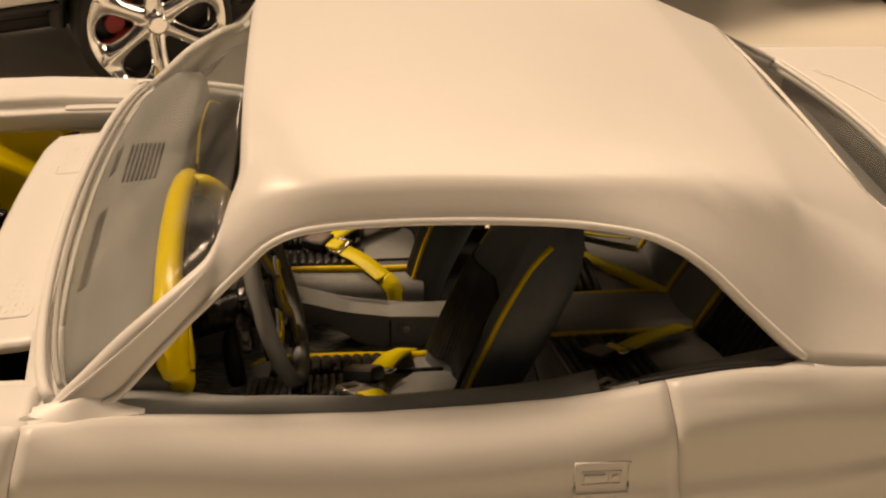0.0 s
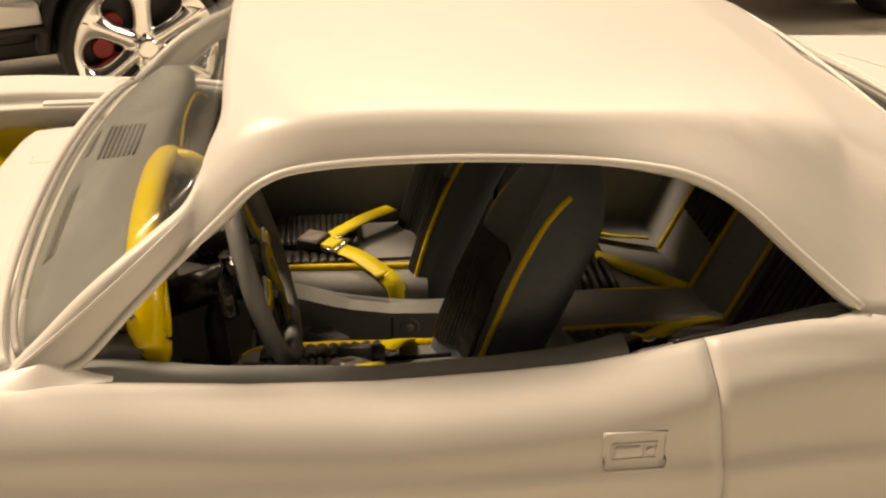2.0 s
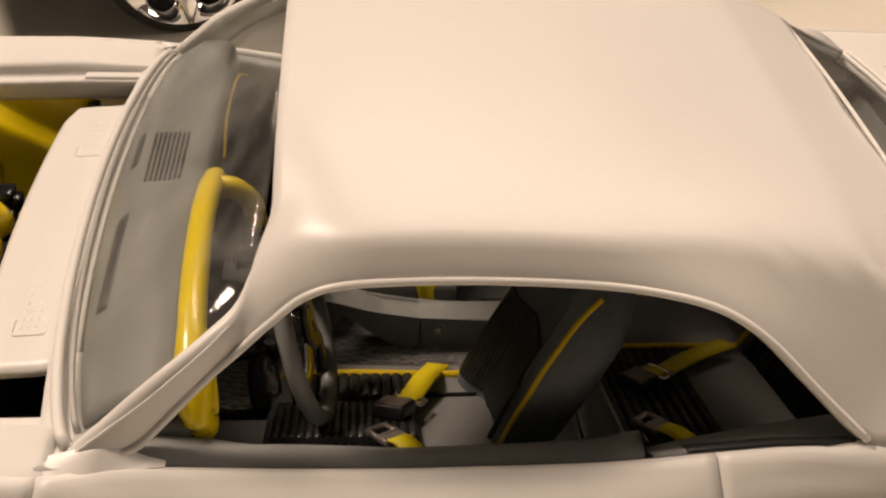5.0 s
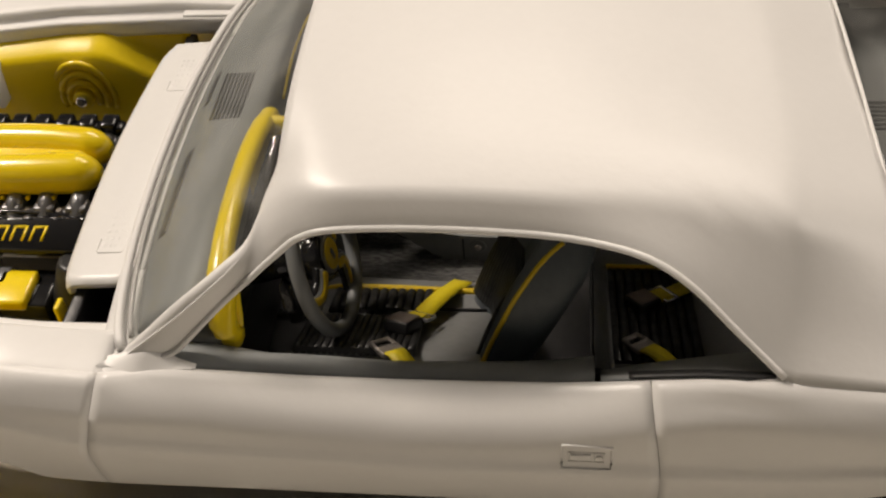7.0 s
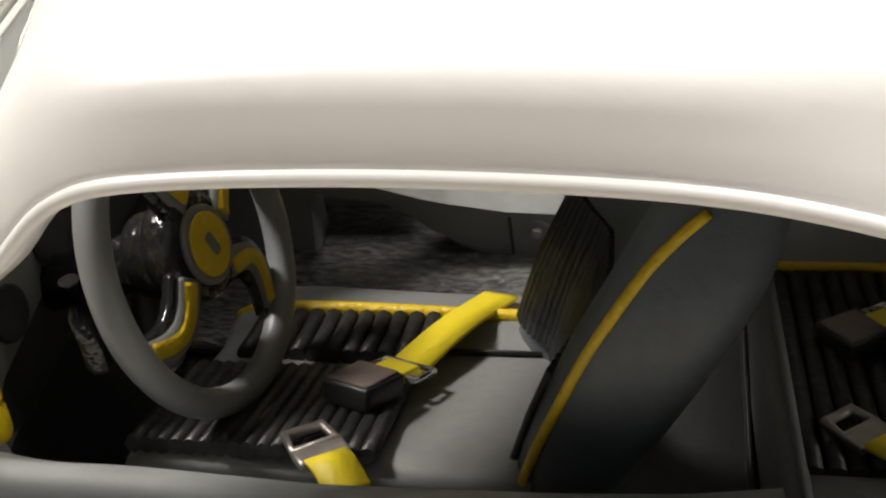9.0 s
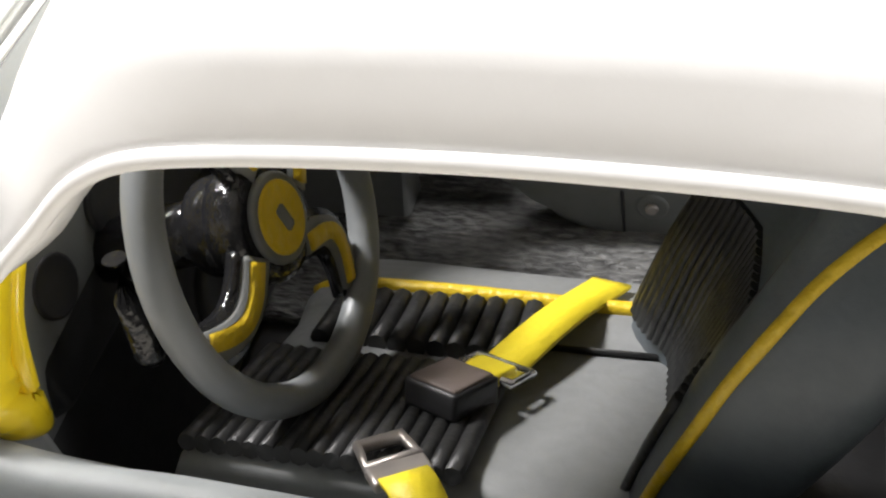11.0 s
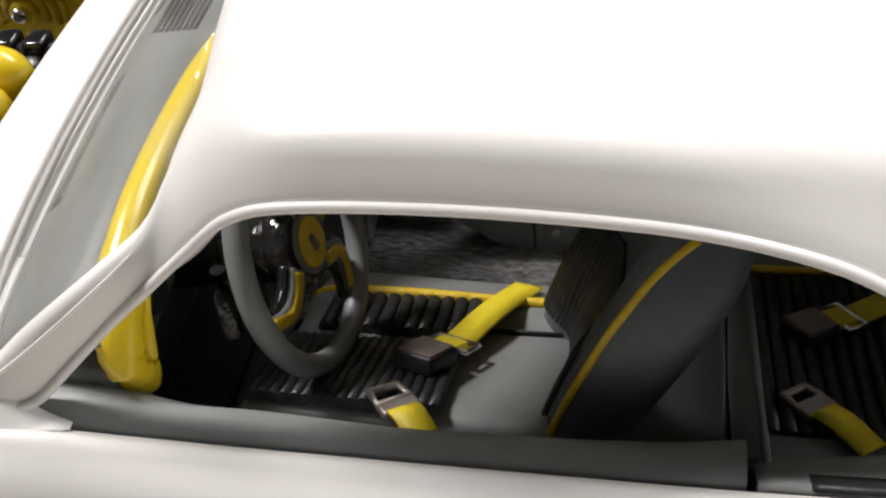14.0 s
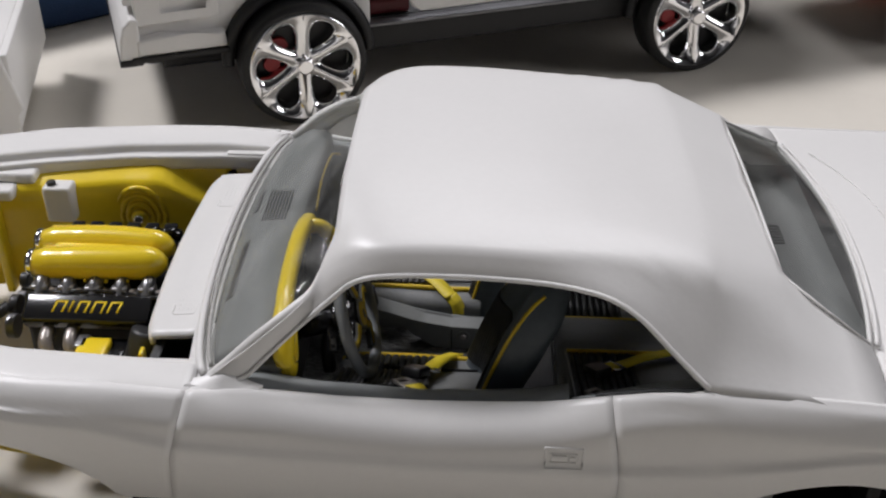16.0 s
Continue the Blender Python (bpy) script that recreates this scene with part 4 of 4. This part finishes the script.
def belt_set(name, tail, joint_, box, tongue, tongue_tail, up, label, far=False):
    """A lap belt lying open: strap with a box buckle, and the tongue on its own strap."""
    b_ = thing(name, label, "seat belt", group="seat belts")
    t0, j0 = np.array(tail, float), np.array(joint_, float)
    part("strap", ribbon([tail, tuple((t0 + j0) / 2 + np.array((0, 0, 0.05))), joint_], 0.24, 0.025, across=np.cross(j0 - t0, up)), STRAP, b_)
    d = np.array(box, float) - j0
    L = np.linalg.norm(d)
    d /= L
    upv = np.array(up, float)
    sd = np.cross(upv, d)
    sd /= np.linalg.norm(sd)
    n = np.cross(d, sd)
    mm = Matrix(((d[0], sd[0], n[0], j0[0]), (d[1], sd[1], n[1], j0[1]), (d[2], sd[2], n[2], j0[2]), (0, 0, 0, 1)))
    fr = [(-0.10, -0.17, 0.03), (0.06, -0.17, 0.03), (0.06, 0.17, 0.03), (-0.10, 0.17, 0.03)]
    part("buckle_frame", at_pose(tube(fr, 0.026, 6, True), mm), CHROME, b_)
    part("strap_loop", at_pose(block(-0.06, 0.14, -0.11, 0.11, 0.0, 0.07, 0.02), mm), STRAP, b_)
    bx_ = part("buckle_box", at_pose(block(0.14, 0.46, -0.16, 0.16, -0.04, 0.10, 0.025), mm), BLACK, b_)
    part("buckle_plate", at_pose(block(0.16, 0.44, -0.14, 0.14, 0.085, 0.115, 0.01, 1), mm), BUCKLE, bx_)
    if tongue is None:
        return b_
    g0, g1 = np.array(tongue, float), np.array(tongue_tail, float)
    e = g1 - g0
    e /= np.linalg.norm(e)
    s2 = np.cross(upv, e)
    s2 /= np.linalg.norm(s2)
    n2 = np.cross(e, s2)
    m2 = Matrix(((e[0], s2[0], n2[0], g0[0]), (e[1], s2[1], n2[1], g0[1]), (e[2], s2[2], n2[2], g0[2]), (0, 0, 0, 1)))
    plate = bm_join(tube([(0.02, -0.10, 0.02), (0.17, -0.12, 0.02), (0.17, 0.12, 0.02), (0.02, 0.10, 0.02)], 0.035, 6, True), block(0.17, 0.30, -0.135, 0.135, -0.01, 0.045, 0.015))
    part("tongue", at_pose(plate, m2), STEEL, b_)
    part("tongue_strap", ribbon([tuple(g0 + e * 0.26 + n2 * 0.03), tuple((g0 + g1) / 2 + n2 * 0.05 + e * 0.1), tongue_tail], 0.22, 0.025, across=s2), STRAP, b_)
    return b_


belt_set("driver_belt", (0.48, -1.10, 1.98), (0.07, -2.20, z_drv(-2.20) + 0.05), (-0.13, -2.56, z_drv(-2.56) + 0.09), (-0.25, -2.86, z_drv(-2.86) + 0.08), (0.10, -3.25, z_drv(-3.2) + 0.03), (0.0, 0.43, 0.90), "yellow lap belt with taupe buckle lying open on a seat")
bp = belt_set("passenger_belt", (0.34, 0.74, 1.76), (-0.23, 1.44, 1.80), (-0.60, 1.67, 1.78), None, None, (0, 0, 1), "yellow lap belt with taupe buckle fastened across a seat")
part("strap_drop", ribbon([(0.34, 0.74, 1.76), (0.46, 0.64, 1.62), (0.52, 0.60, 1.2)], 0.22, 0.025, across=(1, 0.2, 0.1)), STRAP, bp)
part("outer_strap", ribbon([(-0.30, 1.70, 1.80), (0.17, 2.12, 1.85), (0.54, 2.44, 1.83)], 0.2, 0.025, across=(0.6, -0.8, 0)), STRAP, bp)


# rear bench
def z_rear(y):
    return 1.30 + 0.33 * max(0.0, 0.2 - y)


bench = thing("rear_bench", "grey and black rear bench with yellow piping", "car seat")
ry = np.concatenate([np.linspace(-3.1, -0.40, 12), np.linspace(-0.25, 0.65, 6), np.linspace(0.80, 3.1, 10)])
rows = []
for y in ry:
    hump = 0.16 if -0.25 <= y <= 0.66 else 0.0
    rows.append([(x, y, z_rear(y) + z + hump) for x, z in ((2.10, -0.6), (2.12, -0.12), (2.22, 0.0), (2.8, 0.0), (3.4, -0.03), (4.2, -0.06))])
part("cushion", sheet(rows), SEATGREY, bench)
for y0, y1 in ((-2.5, -0.45), (0.85, 2.4)):
    part("cushion_pleats", ribs([[(x, y, z_rear(y) + 0.0) for y in np.linspace(y0, y1, 6)] for x in np.linspace(2.3, 3.22, 9)], 0.058), PLEAT, bench, "black ribbed vinyl insert")
for y in (-0.37, 0.77):
    part("piping", tube(catmull([(x, y, z_rear(y) + 0.05) for x in (2.25, 2.8, 3.4, 4.1)], 20), 0.035, 6), TRIMYEL, bench)
part("front_edge", tube([(2.24, y, z_rear(y) + 0.03) for y in np.linspace(-2.9, -0.37, 12)], 0.03, 6), SEATGREY, bench)


# black strip added for the front seats' shade on the bench front
part("bench_shade", block(2.06, 2.10, -3.1, 3.1, 1.0, 1.22, 0.01, 1), BLACK, bench)


def back_x(z):
    return 4.08 + 0.46 * (z - 1.15)


rows = []
for y in ry:
    bulge = 0.10 if -0.25 <= y <= 0.66 else 0.0
    rows.append([(back_x(z) - bulge, y, z) for z in (1.0, 1.5, 2.0, 2.6, 3.1)] + [(back_x(3.2) + 0.08, y, 3.24), (back_x(3.2) + 0.5, y, 3.24)])
part("backrest", sheet(rows), SEATGREY, bench)
for y0, y1, z0 in ((-3.05, -0.43, 1.45), (0.87, 1.95, 1.85)):
    part("back_pleats", ribs([[(back_x(z) - 0.0, y, z) for z in np.linspace(z0, 3.12, 6)] for y in np.linspace(y0, y1, int((y1 - y0) / 0.13))], 0.062, 6), PLEAT, bench, "black ribbed vinyl insert")
for y in (-0.30, 0.70, 2.05):
    part("piping", tube([(back_x(z) - (0.10 if y < 1 else 0.03), y, z) for z in np.linspace(1.2, 3.15, 14)], 0.032, 6), TRIMYEL, bench)
belt_set("rear_belt", (3.96, -0.42, 1.62), (2.90, -1.14, z_rear(-1.14) + 0.08), (2.56, -1.36, z_rear(-1.36) + 0.07), (2.45, -2.08, z_rear(-2.08) + 0.08), (2.92, -2.62, z_rear(-2.62) + 0.05), (0, 0.3, 0.95), "yellow rear lap belt lying open on the bench")
rb = thing("rear_belt", "yellow rear lap belt across the far bench seat", "seat belt", group="seat belts")
part("strap", ribbon([(4.05, 0.70, 1.36), (3.6, 1.24, 1.36), (3.15, 1.75, 1.33)], 0.16, 0.025, across=(0.5, 0.45, 0.75)), STRAP, rb)
part("outer_strap", ribbon([(3.25, 2.35, 1.36), (3.55, 2.20, 1.38), (3.95, 2.05, 1.40)], 0.2, 0.025, across=(0.6, -0.7, 0.3)), STRAP, rb)
part("parcel_shelf", block(4.7, 6.6, -3.1, 3.1, 3.2, 3.28, 0.03), GREY, car)
for k in range(7):
    part("speaker_slat", block(5.2, 5.6, 0.3 + 0.09 * k, 0.34 + 0.09 * k, 3.27, 3.30, 0.005, 1), BLACK, car)

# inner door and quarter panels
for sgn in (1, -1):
    for x0, x1 in ((-2.42, 2.0), (2.06, 5.0)):
        rows = []
        for x in np.linspace(x0, x1, 40):
            yb, zb = along(BELT, x, 1), along(BELT, x, 2)
            wob = 0.03 * math.exp(-((x + 1.3) / 0.25) ** 2)
            rows.append([(x, sgn * a, b) for a, b in ((yb + 0.03, zb - 0.10), (yb + 0.05, zb - 0.005), (-3.37, zb + 0.03 if x0 < 0 else zb - 0.20), (-3.30 - wob, zb + 0.0 if x0 < 0 else zb - 0.26), (-3.26, zb - (0.12 if x0 < 0 else 0.34)), (-3.22, 2.4), (-3.2, 0.95))])
        part("door_card" if x0 < 0 else "quarter_card", sheet(rows), LITGREY, car, "satin grey inner door panel", solid=0.03)
    # black strip added behind the panel gap, its shade put in as colour
    part("dark_gap_strip", block(1.96, 2.10, min(sgn * 3.25, sgn * 3.34), max(sgn * 3.25, sgn * 3.34), 1.1, 3.05, 0.01, 1), BLACK, car)
    rows = []
    for x in np.linspace(2.32, 3.62, 24):
        yb, zb = along(BELT, x, 1), along(BELT, x, 2)
        rows.append([(x, sgn * (yb + a), zb + b) for a, b in ((0.03, 0.012), (0.08, 0.006), (0.13, -0.03), (0.17, -0.06))])
    part("quarter_slot", sheet(rows), BLACK, car, solid=0.02)

# ---- chrome wheeled truck model behind ----
TR = Matrix.Translation((-3.64 * U, 10.24 * U, TZ * U)) @ Matrix.Rotation(radians(20.9), 4, "Z") @ Matrix.Scale(1.057, 4)


def road_wheel(name, at, turn, R, width, spokes, label):
    """A chrome wheel lying in the plane y = 0, its face towards -y."""
    w_ = thing(name, label, "model wheel", group="model wheels")
    ring = [(R - 0.24, -width / 2 + 0.04), (R - 0.14, -width / 2), (R - 0.03, -width / 2 + 0.05), (R, -width / 2 + 0.15), (R, width / 2 - 0.15), (R - 0.1, width / 2), (R - 0.4, width / 2)]
    rows = [[(r * math.cos(a), y, r * math.sin(a)) for r, y in ring] for a in np.linspace(0, 2 * math.pi, 57)]
    part("tyre", sheet(rows), TYRE, w_)
    ri = R - 0.20
    lip = [(ri + 0.02, -width / 2 + 0.05), (ri, -width / 2 - 0.01), (ri - 0.07, -width / 2 + 0.0), (ri - 0.12, -width / 2 + 0.08), (ri - 0.14, width / 2 - 0.2)]
    part("rim", sheet([[(r * math.cos(a), y, r * math.sin(a)) for r, y in lip] for a in np.linspace(0, 2 * math.pi, 57)]), CHROME, w_)
    # dished face with drop shaped openings between the spokes
    bmf = None
    half_a = math.pi / spokes
    rf_ = ri - 0.02
    for k in range(spokes):
        a0 = 2 * math.pi * k / spokes + math.pi / 2 + half_a
        rows_ = []
        for w in np.linspace(0, 2 * math.pi, 41):
            sx = math.cos(w)
            ox = rf_ * (0.60 + 0.285 * sx)
            oy = rf_ * 0.29 * math.sin(w) * (0.62 + 0.38 * sx)
            cx_, cy_ = rf_ * 0.60, 0.0
            dx, dy = math.cos(w) + 1e-6, math.sin(w) * 0.9
            best = 9.0
            for nx, ny, d_ in ((math.sin(half_a), math.cos(half_a), 0.0), (math.sin(half_a), -math.cos(half_a), 0.0)):
                den = -nx * dx + ny * dy
                num = nx * cx_ - ny * cy_
                if den > 1e-6:
                    best = min(best, num / den)
            A_, B_ = dx * dx + dy * dy, cx_ * dx
            t_c = (-B_ + math.sqrt(max(0.0, B_ * B_ - A_ * (cx_ * cx_ - rf_ * rf_)))) / A_
            best = min(best, t_c)
            ex_, ey_ = cx_ + best * dx, cy_ + best * dy
            line_ = []
            for u, back in ((-0.10, 0.24), (0.0, 0.06), (0.08, 0.0), (0.35, -0.05), (0.7, -0.085), (1.0, -0.10)):
                px_, py_ = ox + (ex_ - ox) * u, oy + (ey_ - oy) * u
                if u < 0:
                    px_, py_ = ox - (ox - cx_) * 0.12, oy * 0.88
                dish = 0.22 * (1 - math.hypot(px_, py_) / rf_)
                line_.append((px_ * math.cos(a0) - py_ * math.sin(a0), -width / 2 + 0.06 + dish + back, px_ * math.sin(a0) + py_ * math.cos(a0)))
            rows_.append(line_)
        sh_ = sheet(rows_)
        bmf = sh_ if bmf is None else bm_join(bmf, sh_)
    bmesh.ops.remove_doubles(bmf, verts=bmf.verts, dist=0.003)
    part("wheel_face", bmf, CHROME, w_, "polished chrome face with six drop shaped openings")
    part("hub", drum((0, -width / 2 + 0.06, 0), (0, 1, 0), 0.2, 0.16, 24, bev=0.05), CHROME, w_)
    part("brake_disc", drum((0, 0.06, 0), (0, 1, 0), ri - 0.2, 0.1, 32), SATIN, w_)
    part("caliper", drum((-0.55, -0.08, 0.45), (0, 1, 0), 0.22, 0.12, 20, bev=0.03), RED, w_)
    part("caliper", drum((-0.75, -0.08, 0.02), (0, 1, 0), 0.2, 0.12, 20, bev=0.03), RED, w_)
    w_.matrix_world = Matrix.Translation((at[0] * U, at[1] * U, at[2] * U)) @ Matrix.Rotation(radians(turn), 4, "Z")
    return w_


RW = 1.45
road_wheel("truck_wheel", (-3.64, 10.24, TZ + RW * 1.057), 20.9, RW * 1.057, 1.0, 6, "chrome six-spoke model wheel with black tyre")
road_wheel("truck_wheel", (6.29, 14.03, TZ + RW * 1.057), 20.9, RW * 1.057, 1.0, 6, "chrome six-spoke model wheel with black tyre")
truck = thing("model_truck", "white and black plastic model truck with chrome wheels", "model truck")
L = 10.07


def tpart(name, bm, mat, label="", **k):
    return part(name, bm, mat, truck, label, **k)


def arch_poly(x0, x1, z0, z1, cx, r, cz):
    pts = [(x0, z0)]
    a0 = math.asin(max(-1, min(1, (z0 - cz) / r)))
    for a in np.linspace(math.pi - a0, a0, 18):
        pts.append((cx + r * math.cos(a), cz + r * math.sin(a)))
    return pts + [(x1, z0), (x1, z1), (x0, z1)]


AR = 1.66
tpart("front_body", prism(arch_poly(-3.55, 1.75, 1.88, 5.0, 0, AR, RW), 0.34, 6.2, 0.06), WHITE)
tpart("panel_frame", prism([(-3.55, 2.56), (-1.72, 2.62), (-1.72, 5.0), (-1.95, 5.0), (-1.95, 2.80), (-3.05, 2.76), (-3.05, 5.0), (-3.55, 5.0)], 0.20, 0.36, 0.05), WHITE)
tpart("lower_ledge", prism([(-3.6, 1.92), (-1.62, 1.95), (-1.66, 2.34), (-2.4, 2.28), (-3.0, 2.38), (-3.6, 2.30)], 0.06, 0.36, 0.08), WHITE)
tpart("ledge_trim", prism([(-3.72, 1.78), (-1.58, 1.82), (-1.60, 1.95), (-3.72, 1.92)], 0.02, 0.5, 0.03), SATIN)
bump = tpart("bumper", prism([(-3.98, 1.86), (-3.5, 1.86), (-3.5, 2.75), (-3.66, 2.80), (-3.84, 2.62), (-3.93, 2.35)], 0.08, 6.2, 0.05), WHITE)
part("bumper_trim", block(-4.0, -3.5, 0.06, 6.2, 1.72, 1.87, 0.03), SATIN, bump)
tpart("grille_bar", block(-3.75, -3.5, 0.5, 6.0, 2.95, 3.12, 0.05), WHITE)
tpart("lower_valance", block(-3.4, -1.7, 0.6, 6.0, 1.5, 1.9, 0.08), SATIN)
for cx in (0, L):
    fl = [[(cx + r * math.cos(a), y, RW + r * math.sin(a)) for r, y in ((AR - 0.12, 0.5), (AR - 0.14, 0.12), (AR - 0.08, 0.05), (AR + 0.06, 0.08), (AR + 0.12, 0.16), (AR + 0.12, 0.36))] for a in np.linspace(0.0, math.pi, 40)]
    tpart("wheel_flare", sheet(fl), SATIN, "black plastic wheel flare")
    tpart("wheel_well", block(cx - 1.6, cx + 1.6, 0.95, 5.6, 1.6, 3.1, 0.2), SATIN)
tpart("sill", prism([(1.6, 1.35), (1.6, 2.0), (8.4, 2.05), (8.4, 1.4)], 0.30, 6.2, 0.06), SATIN)
tpart("sill_step", prism([(1.62, 1.95), (1.62, 2.02), (8.3, 2.07), (8.3, 2.0)], 0.18, 0.6, 0.02), GUNMETAL)
tpart("cabin_floor", block(1.8, 8.2, 0.6, 6.0, 1.75, 2.04, 0.05), SATIN)
tpart("cabin_trim", block(1.8, 2.6, 0.7, 5.8, 2.0, 5.0, 0.1), SATIN)
tpart("seat_base", block(1.75, 2.8, 0.62, 2.2, 2.05, 2.42, 0.1), material("dark_red_trim", (0.10, 0.012, 0.014), 0.5))
tpart("door", prism([(2.95, 2.20), (2.74, 2.32), (2.66, 2.55), (2.66, 5.0), (7.3, 5.0), (7.3, 2.28)], 0.20, 0.40, 0.06), WHITE, "white unpainted truck door")
tpart("rear_body", prism(arch_poly(7.4, L + 4.6, 1.85, 5.0, L, AR, RW), 0.34, 6.2, 0.06), SATIN)
tpart("chassis", block(-3, L + 3, 1.6, 4.6, 0.95, 1.3, 0.08), SATIN)
truck.matrix_world = TR

# ---- second vehicle ----
jeep = thing("model_buggy", "rust orange model off-roader with black tyres", "model truck")
part("body", prism([(-1.62, 1.60), (-1.62, 3.4), (5.5, 3.6), (5.5, 1.6), (1.8, 1.6), (-0.5, 1.44)], 0.4, 4.6, 0.08), ORANGE, jeep)
part("white_panel", prism([(-2.9, 1.88), (-2.9, 3.2), (-1.68, 3.3), (-1.68, 1.42)], 0.38, 4.6, 0.05), WHITE, jeep)
part("bumper", prism([(-3.4, 1.92), (-3.2, 1.78), (-2.95, 1.74), (-2.95, 2.3), (-3.3, 2.3)], 0.4, 2.2, 0.05), SATIN, jeep)
part("skid_plate", prism([(-3.1, 1.72), (-2.6, 1.40), (-2.3, 1.42), (-2.5, 1.66), (-2.95, 1.80)], 0.5, 1.8, 0.05), material("violet_plastic", (0.05, 0.04, 0.14), 0.5), jeep)
part("chassis", prism([(-0.9, 0.5), (-1.2, 1.25), (-0.9, 1.45), (6, 1.5), (6, 0.5)], 0.9, 2.6, 0.1), SATIN, jeep)
jeep.matrix_world = Matrix.Translation((14.5 * U, 16.6 * U, TZ * U)) @ Matrix.Rotation(radians(20), 4, "Z")
road_wheel("buggy_wheel", (14.65, 16.6, TZ + 1.2), 36, 1.2, 1.1, 6, "chrome spoked model wheel with black tyre")
jack = thing("small_winch", "small black winch block with a red cable loop", "winch", at=(14.5, 14.8, TZ))
part("block", block(-0.5, 0.3, -0.3, 0.3, 0, 0.42, 0.06), SATIN, jack)
part("cable_loop", tube([(0.12 + 0.42 * math.cos(a), -0.55 - 0.1 * math.sin(a), 0.50 + 0.43 * math.sin(a)) for a in np.linspace(0, 2 * math.pi, 28, endpoint=False)], 0.07, 8, True), RED, jack)

# ---- white shell and blue cloth at the far end of the table ----
shell = thing("plastic_shell", "unpainted white plastic model body shell", "model part", at=(-11.4, 9.1, TZ), turn=14)
part("side", prism([(-3.0, 0.0), (-3.0, 2.6), (1.2, 2.7), (1.5, 1.4), (1.25, 1.2), (1.45, 0.0)], -2.2, -2.0, 0.04), WHITE, shell)
part("top", block(-3.0, 1.2, -2.1, 3.4, 2.55, 2.72, 0.06), WHITE, shell)
part("end", block(1.15, 1.35, -2.1, 3.4, 0.9, 2.7, 0.05), WHITE, shell)
cloth = thing("blue_case", "dark blue cloth covered case", "case", at=(-12.12, 15.35, TZ), turn=40.4)
part("box", block(-6, 9, 0, 4, 0, 3, 0.2), BLUE, cloth)
